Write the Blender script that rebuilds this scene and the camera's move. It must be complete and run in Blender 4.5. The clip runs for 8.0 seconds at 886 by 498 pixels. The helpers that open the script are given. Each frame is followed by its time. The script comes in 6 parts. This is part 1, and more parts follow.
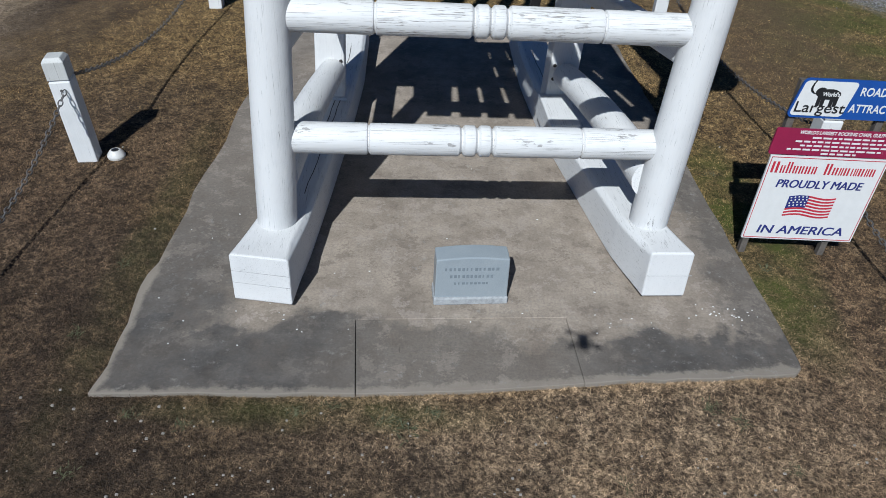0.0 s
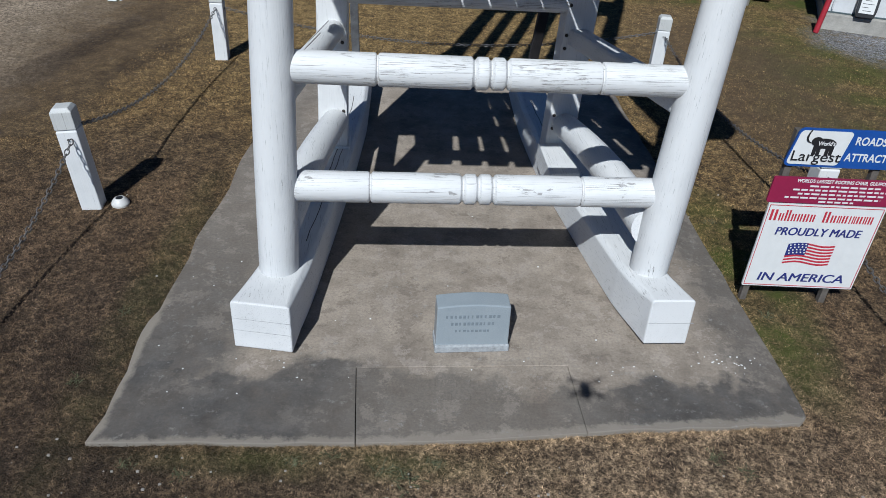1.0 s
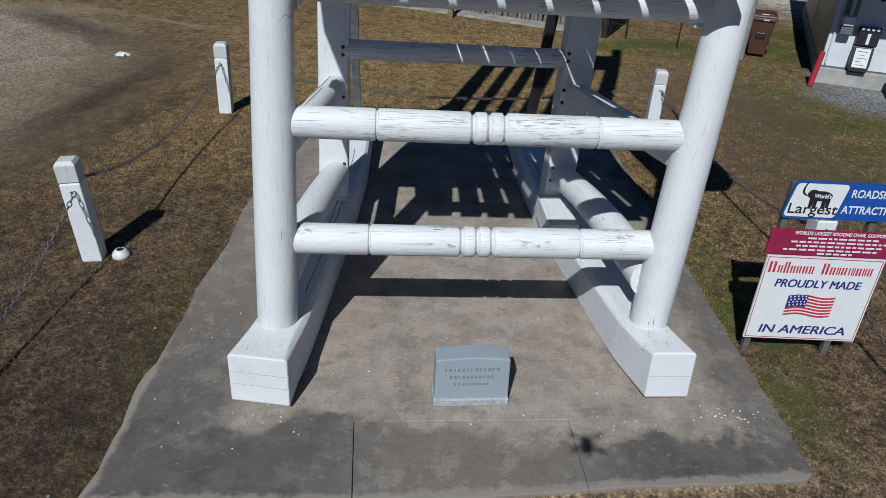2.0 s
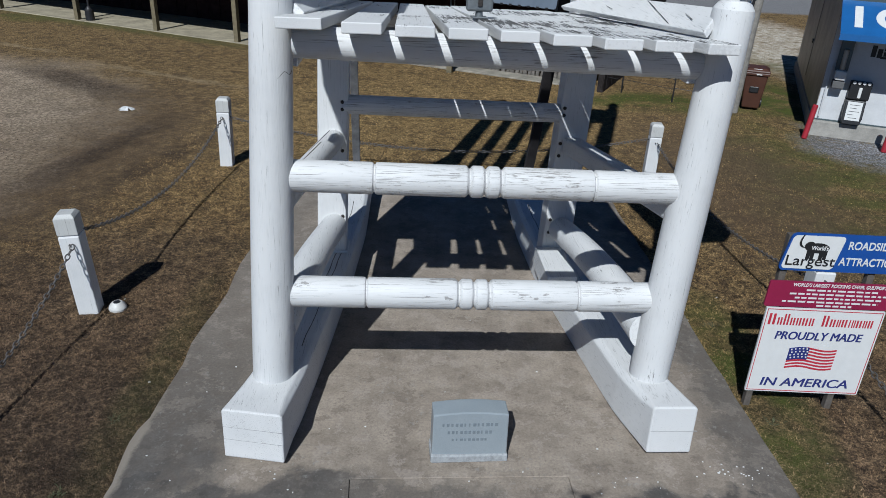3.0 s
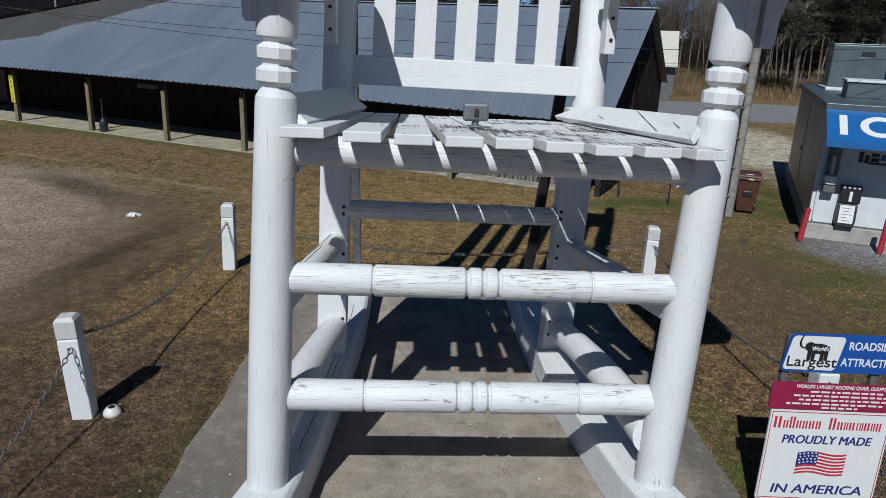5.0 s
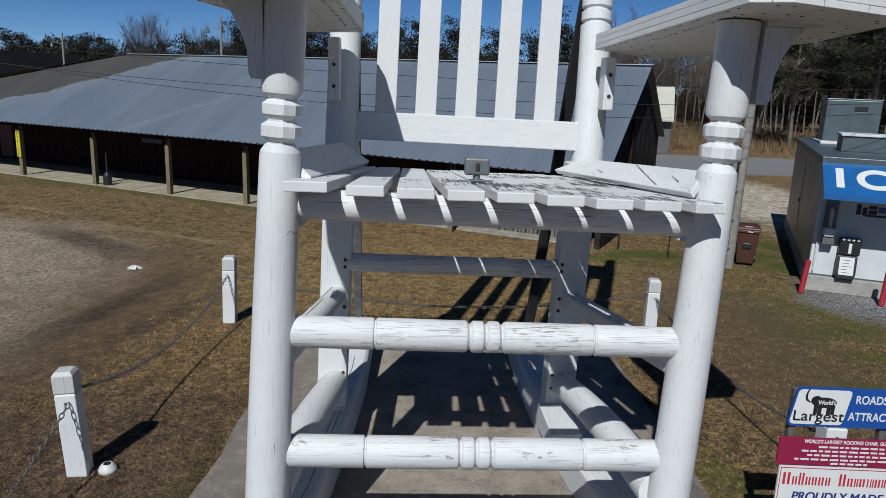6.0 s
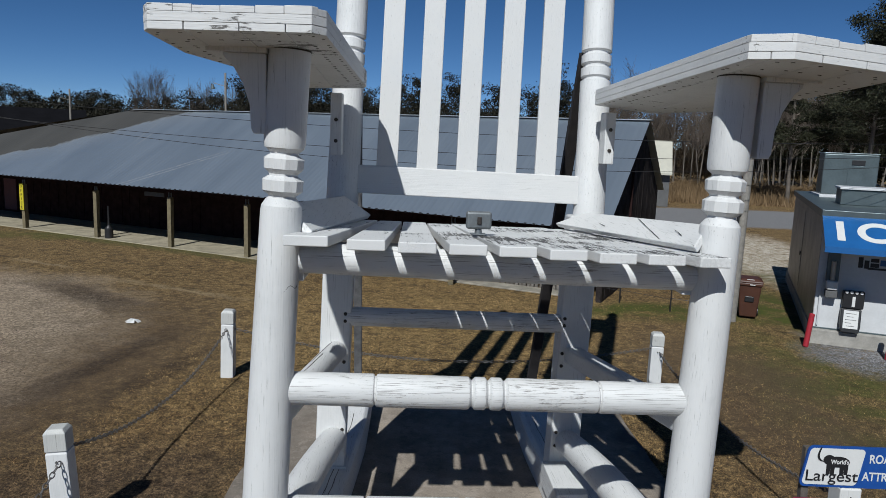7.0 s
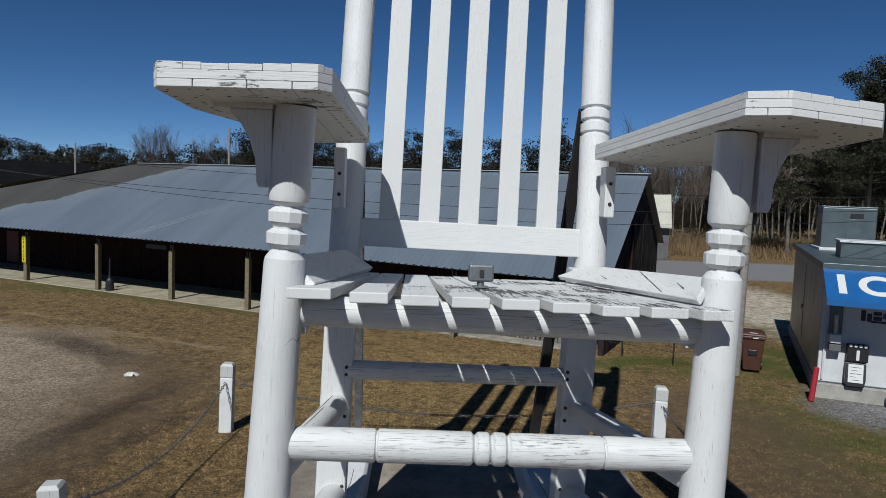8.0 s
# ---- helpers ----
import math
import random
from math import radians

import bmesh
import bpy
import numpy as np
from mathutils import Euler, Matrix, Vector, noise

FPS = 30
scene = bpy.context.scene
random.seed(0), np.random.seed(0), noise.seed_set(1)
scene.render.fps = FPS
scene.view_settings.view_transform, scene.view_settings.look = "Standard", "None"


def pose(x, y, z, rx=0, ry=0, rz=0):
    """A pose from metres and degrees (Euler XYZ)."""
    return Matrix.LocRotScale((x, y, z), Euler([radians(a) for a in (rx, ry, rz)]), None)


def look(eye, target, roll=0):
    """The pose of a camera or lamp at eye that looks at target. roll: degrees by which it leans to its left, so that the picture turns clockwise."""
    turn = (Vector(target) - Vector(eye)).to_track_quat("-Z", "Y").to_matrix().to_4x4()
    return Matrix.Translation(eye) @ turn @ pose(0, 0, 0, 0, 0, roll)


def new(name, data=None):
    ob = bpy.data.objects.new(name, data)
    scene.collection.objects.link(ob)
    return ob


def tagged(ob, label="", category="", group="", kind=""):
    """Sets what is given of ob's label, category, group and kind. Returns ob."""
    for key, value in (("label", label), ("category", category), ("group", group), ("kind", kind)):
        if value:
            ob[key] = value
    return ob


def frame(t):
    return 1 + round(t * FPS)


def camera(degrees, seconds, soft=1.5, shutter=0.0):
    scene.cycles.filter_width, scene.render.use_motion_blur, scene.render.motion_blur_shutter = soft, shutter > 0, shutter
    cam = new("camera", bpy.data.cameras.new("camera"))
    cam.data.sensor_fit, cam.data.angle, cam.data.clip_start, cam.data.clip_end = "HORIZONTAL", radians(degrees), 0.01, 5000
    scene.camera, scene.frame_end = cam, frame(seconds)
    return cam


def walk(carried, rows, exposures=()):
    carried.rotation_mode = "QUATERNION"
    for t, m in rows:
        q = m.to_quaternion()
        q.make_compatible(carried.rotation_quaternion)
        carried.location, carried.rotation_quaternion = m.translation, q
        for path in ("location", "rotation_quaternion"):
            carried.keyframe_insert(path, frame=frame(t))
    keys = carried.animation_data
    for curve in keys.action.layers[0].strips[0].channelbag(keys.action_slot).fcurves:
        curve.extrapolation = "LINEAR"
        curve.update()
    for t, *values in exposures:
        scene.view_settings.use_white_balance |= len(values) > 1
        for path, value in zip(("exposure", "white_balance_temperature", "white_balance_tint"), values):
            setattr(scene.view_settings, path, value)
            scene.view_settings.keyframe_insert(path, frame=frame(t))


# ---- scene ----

# ---------------------------------------------------------------- camera
cam = camera(63.8, 8.0, soft=0.8)
EYE = Vector((0.0, 0.0, 4.6))
# seconds, pitch, roll, yaw, and the hover's drift in metres
TILT = [(0.0, -37.13, 3.31, -2.14, -0.055, -0.010, -0.061),
        (0.5, -35.46, 3.24, -2.00, -0.057, -0.013, -0.050),
        (1.0, -33.41, 3.11, -1.78, -0.055, -0.021, -0.041),
        (1.5, -31.46, 2.99, -1.52, -0.042, -0.014, -0.026),
        (3.0, -25.45, 2.68, -1.14, -0.003, 0.012, 0.004),
        (3.5, -23.42, 2.52, -0.95, 0.019, 0.025, 0.004),
        (4.0, -21.34, 2.44, -0.87, 0.025, 0.007, 0.005),
        (4.5, -19.23, 2.36, -0.71, 0.033, -0.025, 0.004),
        (6.0, -12.94, 2.15, -0.42, 0.012, -0.045, 0.014),
        (6.5, -10.81, 2.13, -0.32, 0.010, -0.022, 0.017),
        (7.0, -8.72, 2.11, -0.23, 0.001, 0.019, 0.016),
        (7.5, -6.61, 2.11, -0.15, -0.015, 0.027, 0.013),
        (8.0, -4.49, 2.13, -0.04, -0.017, 0.004, 0.018)]
walk(cam, [(t, pose(*(EYE + Vector((dx, dy, dz))), 0, 0, yaw) @ pose(0, 0, 0, 90 + pitch, 0, 0) @ pose(0, 0, 0, 0, 0, roll))
           for t, pitch, roll, yaw, dx, dy, dz in TILT],
     [(0.0, 0.12, 5920, 7), (1.5, 0.01, 5890, 7), (3.0, -0.08, 5900, 7), (4.5, -0.08, 5970, 7), (8.0, -0.13, 6220, 7)])

# ---------------------------------------------------------------- light
SUN = Vector((0.210, 0.683, -0.700)).normalized()
world = bpy.data.worlds.new("sky")
scene.world = world
world.use_nodes = True
wn = world.node_tree
sky = wn.nodes.new("ShaderNodeTexSky")
sky.sky_type = "NISHITA"
sky.sun_disc = False
sky.sun_elevation = math.asin(-SUN.z)
sky.sun_rotation = math.atan2(-SUN.x, -SUN.y)
sky.altitude = 10
sky.air_density, sky.dust_density, sky.ozone_density = 0.35, 0.0, 2.0
bg = wn.nodes["Background"]
bg.inputs["Strength"].default_value = 0.073
deep = wn.nodes.new("ShaderNodeHueSaturation")
deep.inputs["Saturation"].default_value = 1.20
wn.links.new(sky.outputs["Color"], deep.inputs["Color"])
wn.links.new(deep.outputs["Color"], bg.inputs["Color"])

lamp = bpy.data.lights.new("sun", "SUN")
lamp.energy, lamp.angle, lamp.color = 5.0, radians(0.53), (1.0, 0.985, 0.955)
sun = new("sun", lamp)
sun.matrix_world = look((0, 0, 30), Vector((0, 0, 30)) + SUN)


# ---------------------------------------------------------------- materials
# lowers every base colour, so bounced light fills the shadows less
ALBEDO_SCALE = 0.745


class Nodes:
    """A small builder for node materials."""

    def __init__(self, name, rough=0.6, metal=0.0, spec=0.5):
        self.mat = bpy.data.materials.new(name)
        self.mat.use_nodes = True
        self.t = self.mat.node_tree
        self.b = self.t.nodes["Principled BSDF"]
        self.b.inputs["Roughness"].default_value = rough
        self.b.inputs["Metallic"].default_value = metal
        self.b.inputs["Specular IOR Level"].default_value = spec

    def n(self, kind):
        return self.t.nodes.new("ShaderNode" + kind)

    def to(self, a, b):
        self.t.links.new(a, b)

    def coord(self, scale=(1, 1, 1), out="Object"):
        c, m = self.n("TexCoord"), self.n("Mapping")
        m.inputs["Scale"].default_value = scale
        self.to(c.outputs[out], m.inputs["Vector"])
        return m.outputs["Vector"]

    def noise(self, vec, scale, detail=4.0, rough=0.55, dist=0.0):
        t = self.n("TexNoise")
        t.inputs["Scale"].default_value, t.inputs["Detail"].default_value = scale, detail
        t.inputs["Roughness"].default_value, t.inputs["Distortion"].default_value = rough, dist
        self.to(vec, t.inputs["Vector"])
        return t.outputs["Fac"]

    def voro(self, vec, scale, feature="F1", out="Distance"):
        t = self.n("TexVoronoi")
        t.feature = feature
        t.inputs["Scale"].default_value = scale
        self.to(vec, t.inputs["Vector"])
        return t.outputs[out]

    def ramp(self, fac, stops):
        r = self.n("ValToRGB")
        el = r.color_ramp.elements
        while len(el) < len(stops):
            el.new(0.5)
        for e, (p, c) in zip(el, stops):
            e.position = p
            e.color = (c, c, c, 1) if isinstance(c, (int, float)) else (*c, 1)
        self.to(fac, r.inputs["Fac"])
        return r.outputs["Color"]

    def mix(self, fac, a, b, blend="MIX"):
        m = self.n("MixRGB")
        m.blend_type = blend
        for s, v in (("Fac", fac), ("Color1", a), ("Color2", b)):
            if isinstance(v, (int, float)):
                m.inputs[s].default_value = v if s == "Fac" else (v, v, v, 1)
            elif isinstance(v, tuple):
                m.inputs[s].default_value = (*v, 1)
            else:
                self.to(v, m.inputs[s])
        return m.outputs["Color"]

    def math(self, op, a, b=0.0):
        m = self.n("Math")
        m.operation = op
        for i, v in enumerate((a, b)):
            if isinstance(v, (int, float)):
                m.inputs[i].default_value = v
            else:
                self.to(v, m.inputs[i])
        return m.outputs[0]

    def bump(self, height, strength=0.4, dist=0.01):
        b = self.n("Bump")
        b.inputs["Strength"].default_value, b.inputs["Distance"].default_value = strength, dist
        self.to(height, b.inputs["Height"])
        self.to(b.outputs["Normal"], self.b.inputs["Normal"])

    def color(self, c):
        """The base colour, scaled down like all others so that shadows come out deeper."""
        if isinstance(c, tuple):
            self.b.inputs["Base Color"].default_value = (*(v * ALBEDO_SCALE for v in c), 1)
        else:
            self.to(self.mix(1.0, c, ALBEDO_SCALE, "MULTIPLY"), self.b.inputs["Base Color"])

    def rough(self, r):
        self.to(r, self.b.inputs["Roughness"])


def paint_wood(name, axis, wear=0.3, base=(0.80, 0.80, 0.79), stretch=1.0, tops=False, width=36.0, patchy=0.75, nick=0.87, bare_tone=1.0, lines=0.0):
    """White paint on wood whose grain runs along the axis; wear: how much bare wood shows; tops: worn on upward faces alone."""
    g = Nodes(name, 0.55, 0, 0.35)
    fine = tuple(1.0 / stretch if i == axis else 52.0 for i in range(3))
    mid = tuple(2.0 / stretch if i == axis else width for i in range(3))
    v, w, o = g.coord(fine), g.coord(mid), g.coord()
    grain = g.noise(v, 2.2, 5, 0.65)
    patch = g.noise(o, 1.3, 5, 0.65)
    flake = g.noise(w, 2.0, 6, 0.75, 0.15)
    spot = g.noise(g.coord(tuple(0.3 if i == axis else 1.0 for i in range(3))), 11.0, 5, 0.7)
    lim = 0.775 - 0.13 * wear
    mixed = g.math("ADD", flake, g.math("MULTIPLY", g.math("SUBTRACT", patch, 0.5), patchy))
    bare = g.ramp(mixed, [(lim, 0.0), (lim + 0.03, 1.0)])
    chips = g.ramp(g.math("ADD", spot, g.math("MULTIPLY", g.math("SUBTRACT", patch, 0.5), 0.6)), [(nick - 0.05 * wear, 0.0), (nick + 0.015 - 0.05 * wear, 1.0)])
    bare = g.math("MAXIMUM", bare, g.math("MULTIPLY", chips, 0.7))
    if tops:
        geo, sep = g.n("NewGeometry"), g.n("SeparateXYZ")
        g.to(geo.outputs["Normal"], sep.inputs[0])
        upward = g.ramp(sep.outputs["Z"], [(0.5, 0.12), (0.8, 1.0)])
        bare = g.math("MULTIPLY", bare, upward)
    crack = g.ramp(grain, [(0.32 + lines, 1.0), (0.375 + lines, 0.0)])
    if tops:
        crack = g.math("MULTIPLY", crack, upward)
    dirt = g.ramp(g.math("ADD", g.math("MULTIPLY", g.noise(o, 2.3, 5, 0.6), 0.6), g.math("MULTIPLY", grain, 0.4)), [(0.30, (0.69, 0.695, 0.69) if base[0] > 0.7 else tuple(v * 0.75 for v in base)), (0.52, base)])
    wood = g.mix(grain, tuple(v * bare_tone for v in (0.085, 0.080, 0.075)), tuple(v * bare_tone for v in (0.36, 0.345, 0.325)))
    c = g.mix(g.math("MULTIPLY", crack, min(0.8, 0.34 + 0.4 * wear)), dirt, wood)
    g.color(g.mix(bare, c, wood))
    h = g.math("SUBTRACT", g.math("MULTIPLY", grain, 0.8), g.math("MULTIPLY", bare, 0.4))
    g.bump(h, 0.5, 0.007)
    return g.mat


def plain(name, color, rough=0.6, metal=0.0, vary=0.12, scale=6.0, bump=0.15, dist=0.004, spec=0.5):
    """A plain surface with a little unevenness of tone and relief."""
    g = Nodes(name, rough, metal, spec)
    o = g.coord()
    f = g.noise(o, scale, 5, 0.6)
    f2 = g.noise(o, scale * 9, 3, 0.6)
    dark = tuple(c * (1 - vary * 1.6) for c in color)
    lite = tuple(min(1, c * (1 + vary)) for c in color)
    g.color(g.mix(g.ramp(g.math("ADD", g.math("MULTIPLY", f, 0.7), g.math("MULTIPLY", f2, 0.3)), [(0.3, 0.0), (0.7, 1.0)]), dark, lite))
    g.bump(f2, bump, dist)
    return g.mat


WHITE_X = paint_wood("white_paint_cross_grain", 0, 1.05, nick=0.745, width=44.0, patchy=0.8, bare_tone=1.35, lines=0.045)
WHITE_CHIPPED = paint_wood("chipped_white_rail_paint", 0, 0.78, nick=0.680, width=44.0, patchy=0.8, bare_tone=1.2, lines=0.045)
WHITE_CLEAN = paint_wood("fresher_white_paint", 0, 0.15, (0.735, 0.73, 0.715))
WHITE_BACK = paint_wood("back_slat_white_paint", 2, 0.12, (0.715, 0.71, 0.695))
WHITE_Y = paint_wood("white_paint_deep_grain", 1, 0.45, lines=0.03)
WHITE_Z = paint_wood("white_paint_upright_grain", 2, 0.35, lines=0.03)
WHITE_SEAT = paint_wood("flaking_white_seat_paint", 1, 1.75, stretch=5.0, tops=True, width=20.0, patchy=1.15, bare_tone=0.30, nick=0.96)
WHITE_SEAT_SOUND = paint_wood("sounder_white_seat_paint", 1, 0.75, stretch=5.0, tops=True, width=20.0, patchy=1.1, bare_tone=0.4, nick=0.92)
WHITE_ARM = paint_wood("white_arm_paint", 0, 0.45, width=20.0, patchy=1.0)
WHITE_ARM_WORN = paint_wood("worn_white_arm_paint", 0, 0.85, width=16.0, patchy=1.5, bare_tone=0.7)
WHITE_POST = paint_wood("white_post_paint", 2, 0.45, nick=0.755)
WHITE_CAP = paint_wood("lichened_cap_paint", 2, 1.2, (0.60, 0.60, 0.575))
SIGNPOST = plain("weathered_sign_post_timber", (0.13, 0.112, 0.095), 0.85, 0, 0.3, 9, 0.4, 0.006)
GALV = plain("galvanised_steel", (0.24, 0.26, 0.27), 0.5, 0.5, 0.2, 5)
CHAIN = plain("weathered_chain_steel", (0.20, 0.19, 0.185), 0.5, 0.6, 0.3, 20)
BOLT = plain("rusty_bolt_steel", (0.07, 0.06, 0.055), 0.6, 0.5, 0.3, 30)
GREYSTRUT = plain("greyed_strut_timber", (0.17, 0.17, 0.175), 0.85, 0, 0.35, 6, 0.4, 0.008)
DARKWOOD = plain("dark_creosoted_timber", (0.022, 0.018, 0.018), 0.8, 0, 0.4, 7, 0.4, 0.01)
POLEWOOD = plain("grey_weathered_pole", (0.30, 0.28, 0.25), 0.85, 0, 0.25, 8, 0.5, 0.01)
TANWOOD = plain("tan_treated_post", (0.20, 0.165, 0.095), 0.8, 0, 0.25, 7, 0.4, 0.01)
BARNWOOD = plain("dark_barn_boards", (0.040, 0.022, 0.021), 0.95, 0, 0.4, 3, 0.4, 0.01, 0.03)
GABLEWOOD = plain("weathered_gable_boards", (0.052, 0.044, 0.042), 0.95, 0, 0.45, 2, 0.4, 0.01, 0.05)
LOGWOOD = plain("grey_split_log", (0.20, 0.18, 0.155), 0.9, 0, 0.45, 5, 0.5, 0.01)
RIDGE = plain("pale_ridge_metal", (0.42, 0.46, 0.50), 0.5, 0.3, 0.15, 1.0)
SEAM = plain("greyed_paint_seam", (0.40, 0.40, 0.40), 0.8, 0, 0.2, 30)
REDPAINT = plain("red_painted_steel", (0.42, 0.025, 0.04), 0.45, 0, 0.15, 5)
REDDOOR = plain("red_door_paint", (0.11, 0.012, 0.014), 0.6, 0, 0.2, 3)
BROWNPLASTIC = plain("brown_cart_plastic", (0.085, 0.033, 0.020), 0.5, 0, 0.15, 4)
BLACKPLASTIC = plain("black_plastic", (0.02, 0.02, 0.022), 0.45, 0, 0.2, 6)
KIOSKWHITE = plain("kiosk_white_panel", (0.72, 0.73, 0.74), 0.5, 0, 0.08, 2.5, 0.1, 0.003)
# stained side wall, with warm light reflected off the ground put into its colour
KIOSKSIDE = plain("stained_warm_bounce_cladding", (0.42, 0.39, 0.355), 0.45, 0.15, 0.3, 1.3, 0.15, 0.004)
AWNING = plain("blue_awning_vinyl", (0.02, 0.13, 0.38), 0.4, 0, 0.1, 2.5)
VINYLWHITE = plain("white_sign_vinyl", (0.80, 0.80, 0.78), 0.5, 0, 0.04, 9)
SPOUTSTEEL = plain("bright_spout_steel", (0.42, 0.44, 0.46), 0.3, 0.8, 0.15, 4)
STEELBOX = plain("brushed_grey_steel", (0.13, 0.165, 0.175), 0.42, 0.45, 0.15, 2.5)
PORCH = plain("tan_porch_concrete", (0.41, 0.36, 0.255), 0.9, 0, 0.3, 1.6, 0.35, 0.008)
PIT = plain("pale_concrete", (0.42, 0.40, 0.36), 0.9, 0, 0.2, 4, 0.35, 0.008)
SANDSTRIP = plain("sandy_border_concrete", (0.36, 0.33, 0.27), 0.95, 0, 0.35, 2.0, 0.4, 0.01)
LITTER = plain("white_paper_scrap", (0.82, 0.82, 0.80), 0.8, 0, 0.1, 12)
SHEDWALL = plain("grey_shed_siding", (0.13, 0.13, 0.13), 0.8, 0, 0.2, 2)
SHEDROOF = plain("pale_shed_roof", (0.55, 0.53, 0.44), 0.6, 0, 0.08, 1)
FARWALL = plain("dark_far_siding", (0.04, 0.042, 0.045), 0.9, 0, 0.3, 0.8)
FARROOF = plain("dark_far_roof", (0.010, 0.010, 0.012), 0.95, 0, 0.2, 0.6, spec=0.03)
LAMPWHITE = plain("white_lamp_plastic", (0.70, 0.69, 0.66), 0.5, 0, 0.12, 20)
SIGNBLUE = plain("blue_sign_face", (0.015, 0.085, 0.36), 0.4, 0, 0.1, 4)
SIGNMAROON = plain("maroon_sign_face", (0.30, 0.015, 0.065), 0.45, 0, 0.1, 4)
INKBLACK = plain("black_sign_ink", (0.015, 0.015, 0.017), 0.5, 0, 0.1, 8)
INKNAVY = plain("navy_sign_ink", (0.03, 0.04, 0.20), 0.5, 0, 0.1, 8)
INKRED = plain("red_sign_ink", (0.55, 0.035, 0.06), 0.5, 0, 0.1, 8)
YELLOW = plain("yellow_sign_face", (0.70, 0.60, 0.03), 0.5, 0, 0.1, 8)


def concrete_mat():
    g = Nodes("stained_concrete", 0.95, 0, 0.12)
    o = g.coord()
    big = g.noise(o, 0.42, 5, 0.62, 0.4)
    mid = g.noise(o, 1.7, 6, 0.65)
    fine = g.noise(o, 38, 3, 0.7)
    sand = g.mix(g.ramp(mid, [(0.3, 0.0), (0.68, 1.0)]), (0.256, 0.214, 0.173), (0.470, 0.400, 0.326))
    sep = g.n("SeparateXYZ")
    g.to(o, sep.inputs[0])
    # algae stains gather towards the front apron and the free edges of the slab
    rag = g.math("MULTIPLY", g.math("SUBTRACT", g.math("ADD", g.math("MULTIPLY", big, 0.65), g.math("MULTIPLY", mid, 0.35)), 0.5), 2.6)
    front = g.ramp(g.math("ADD", g.math("MULTIPLY", g.math("SUBTRACT", 5.0, sep.outputs["Y"]), 0.85), rag), [(0.08, 0.0), (0.22, 1.0)])
    mid_x = g.ramp(g.math("MULTIPLY", g.math("ABSOLUTE", g.math("SUBTRACT", sep.outputs["X"], 0.45)), 0.5), [(0.35, 0.66), (0.75, 1.0)])
    front = g.math("MULTIPLY", front, mid_x)
    side = g.ramp(g.math("ADD", g.math("MULTIPLY", g.math("SUBTRACT", -1.45, sep.outputs["X"]), 0.8), rag), [(-0.0, 0.0), (0.45, 1.0)])
    east = g.ramp(g.math("ADD", g.math("MULTIPLY", g.math("SUBTRACT", sep.outputs["X"], 2.75), 0.9), rag), [(0.05, 0.0), (0.40, 0.8)])
    stain = g.math("MULTIPLY", g.math("MAXIMUM", g.math("MAXIMUM", front, east), g.math("MULTIPLY", side, g.ramp(g.math("MULTIPLY", g.math("SUBTRACT", sep.outputs["Y"], 4.0), 0.2), [(0.25, 0.9), (0.75, 0.5)]))), g.ramp(mid, [(0.25, 0.62), (0.6, 1.0)]))
    c = g.mix(g.math("MULTIPLY", stain, 0.88), sand, g.mix(g.ramp(g.noise(o, 4.2, 6, 0.7), [(0.32, 0.0), (0.68, 1.0)]), (0.034, 0.034, 0.036), (0.092, 0.092, 0.093)))
    c = g.mix(g.ramp(g.noise(o, 7.5, 6, 0.75), [(0.34, 0.20), (0.48, 0.0)]), c, (0.11, 0.10, 0.093))
    spall = g.math("ADD", g.math("MULTIPLY", g.noise(o, 3.2, 8, 0.78), 0.8), g.math("MULTIPLY", big, 0.2))
    c = g.mix(g.math("MULTIPLY", g.ramp(spall, [(0.53, 0.0), (0.555, 0.55)]), g.math("SUBTRACT", 1.0, g.math("MULTIPLY", stain, 0.95))), c, (0.47, 0.405, 0.345))
    c = g.mix(g.math("MULTIPLY", g.ramp(spall, [(0.425, 0.45), (0.45, 0.0)]), g.math("SUBTRACT", 1.0, g.math("MULTIPLY", stain, 0.6))), c, (0.175, 0.142, 0.118))
    c = g.mix(g.ramp(fine, [(0.35, 0.25), (0.6, 0.0)]), c, (0.07, 0.066, 0.062))
    c = g.mix(g.ramp(g.noise(o, 5.0, 5, 0.75), [(0.64, 0.0), (0.72, 0.45)]), c, (0.42, 0.39, 0.345))
    # worn pale rim of bare aggregate along the front edge
    lip = g.math("MAXIMUM", g.math("ADD", 3.971, g.math("MULTIPLY", sep.outputs["X"], 0.0285)), g.math("ADD", 4.0, g.math("MULTIPLY", sep.outputs["X"], 0.10)))
    edge = g.math("SUBTRACT", sep.outputs["Y"], lip)
    wide = g.ramp(g.math("MULTIPLY", g.math("ADD", sep.outputs["X"], 3.0), 0.16), [(0.1, 0.025), (0.9, 0.075)])
    edge = g.math("SUBTRACT", edge, wide)
    rag_rim = g.math("MULTIPLY", g.math("SUBTRACT", g.noise(o, 4.0, 6, 0.75), 0.5), 0.30)
    rim = g.ramp(g.math("ADD", edge, rag_rim), [(0.0, 0.70), (0.045, 0.0)])
    west = g.math("SUBTRACT", g.math("ADD", sep.outputs["X"], 2.70), 0.035)
    west = g.ramp(g.math("ADD", west, g.math("MULTIPLY", rag_rim, 0.6)), [(0.0, 0.85), (0.05, 0.0)])
    rim = g.math("MAXIMUM", rim, g.math("MULTIPLY", west, g.ramp(g.math("MULTIPLY", sep.outputs["Y"], 0.1), [(0.57, 1.0), (0.60, 0.0)])))
    c = g.mix(rim, c, g.mix(mid, (0.24, 0.205, 0.165), (0.40, 0.355, 0.30)))
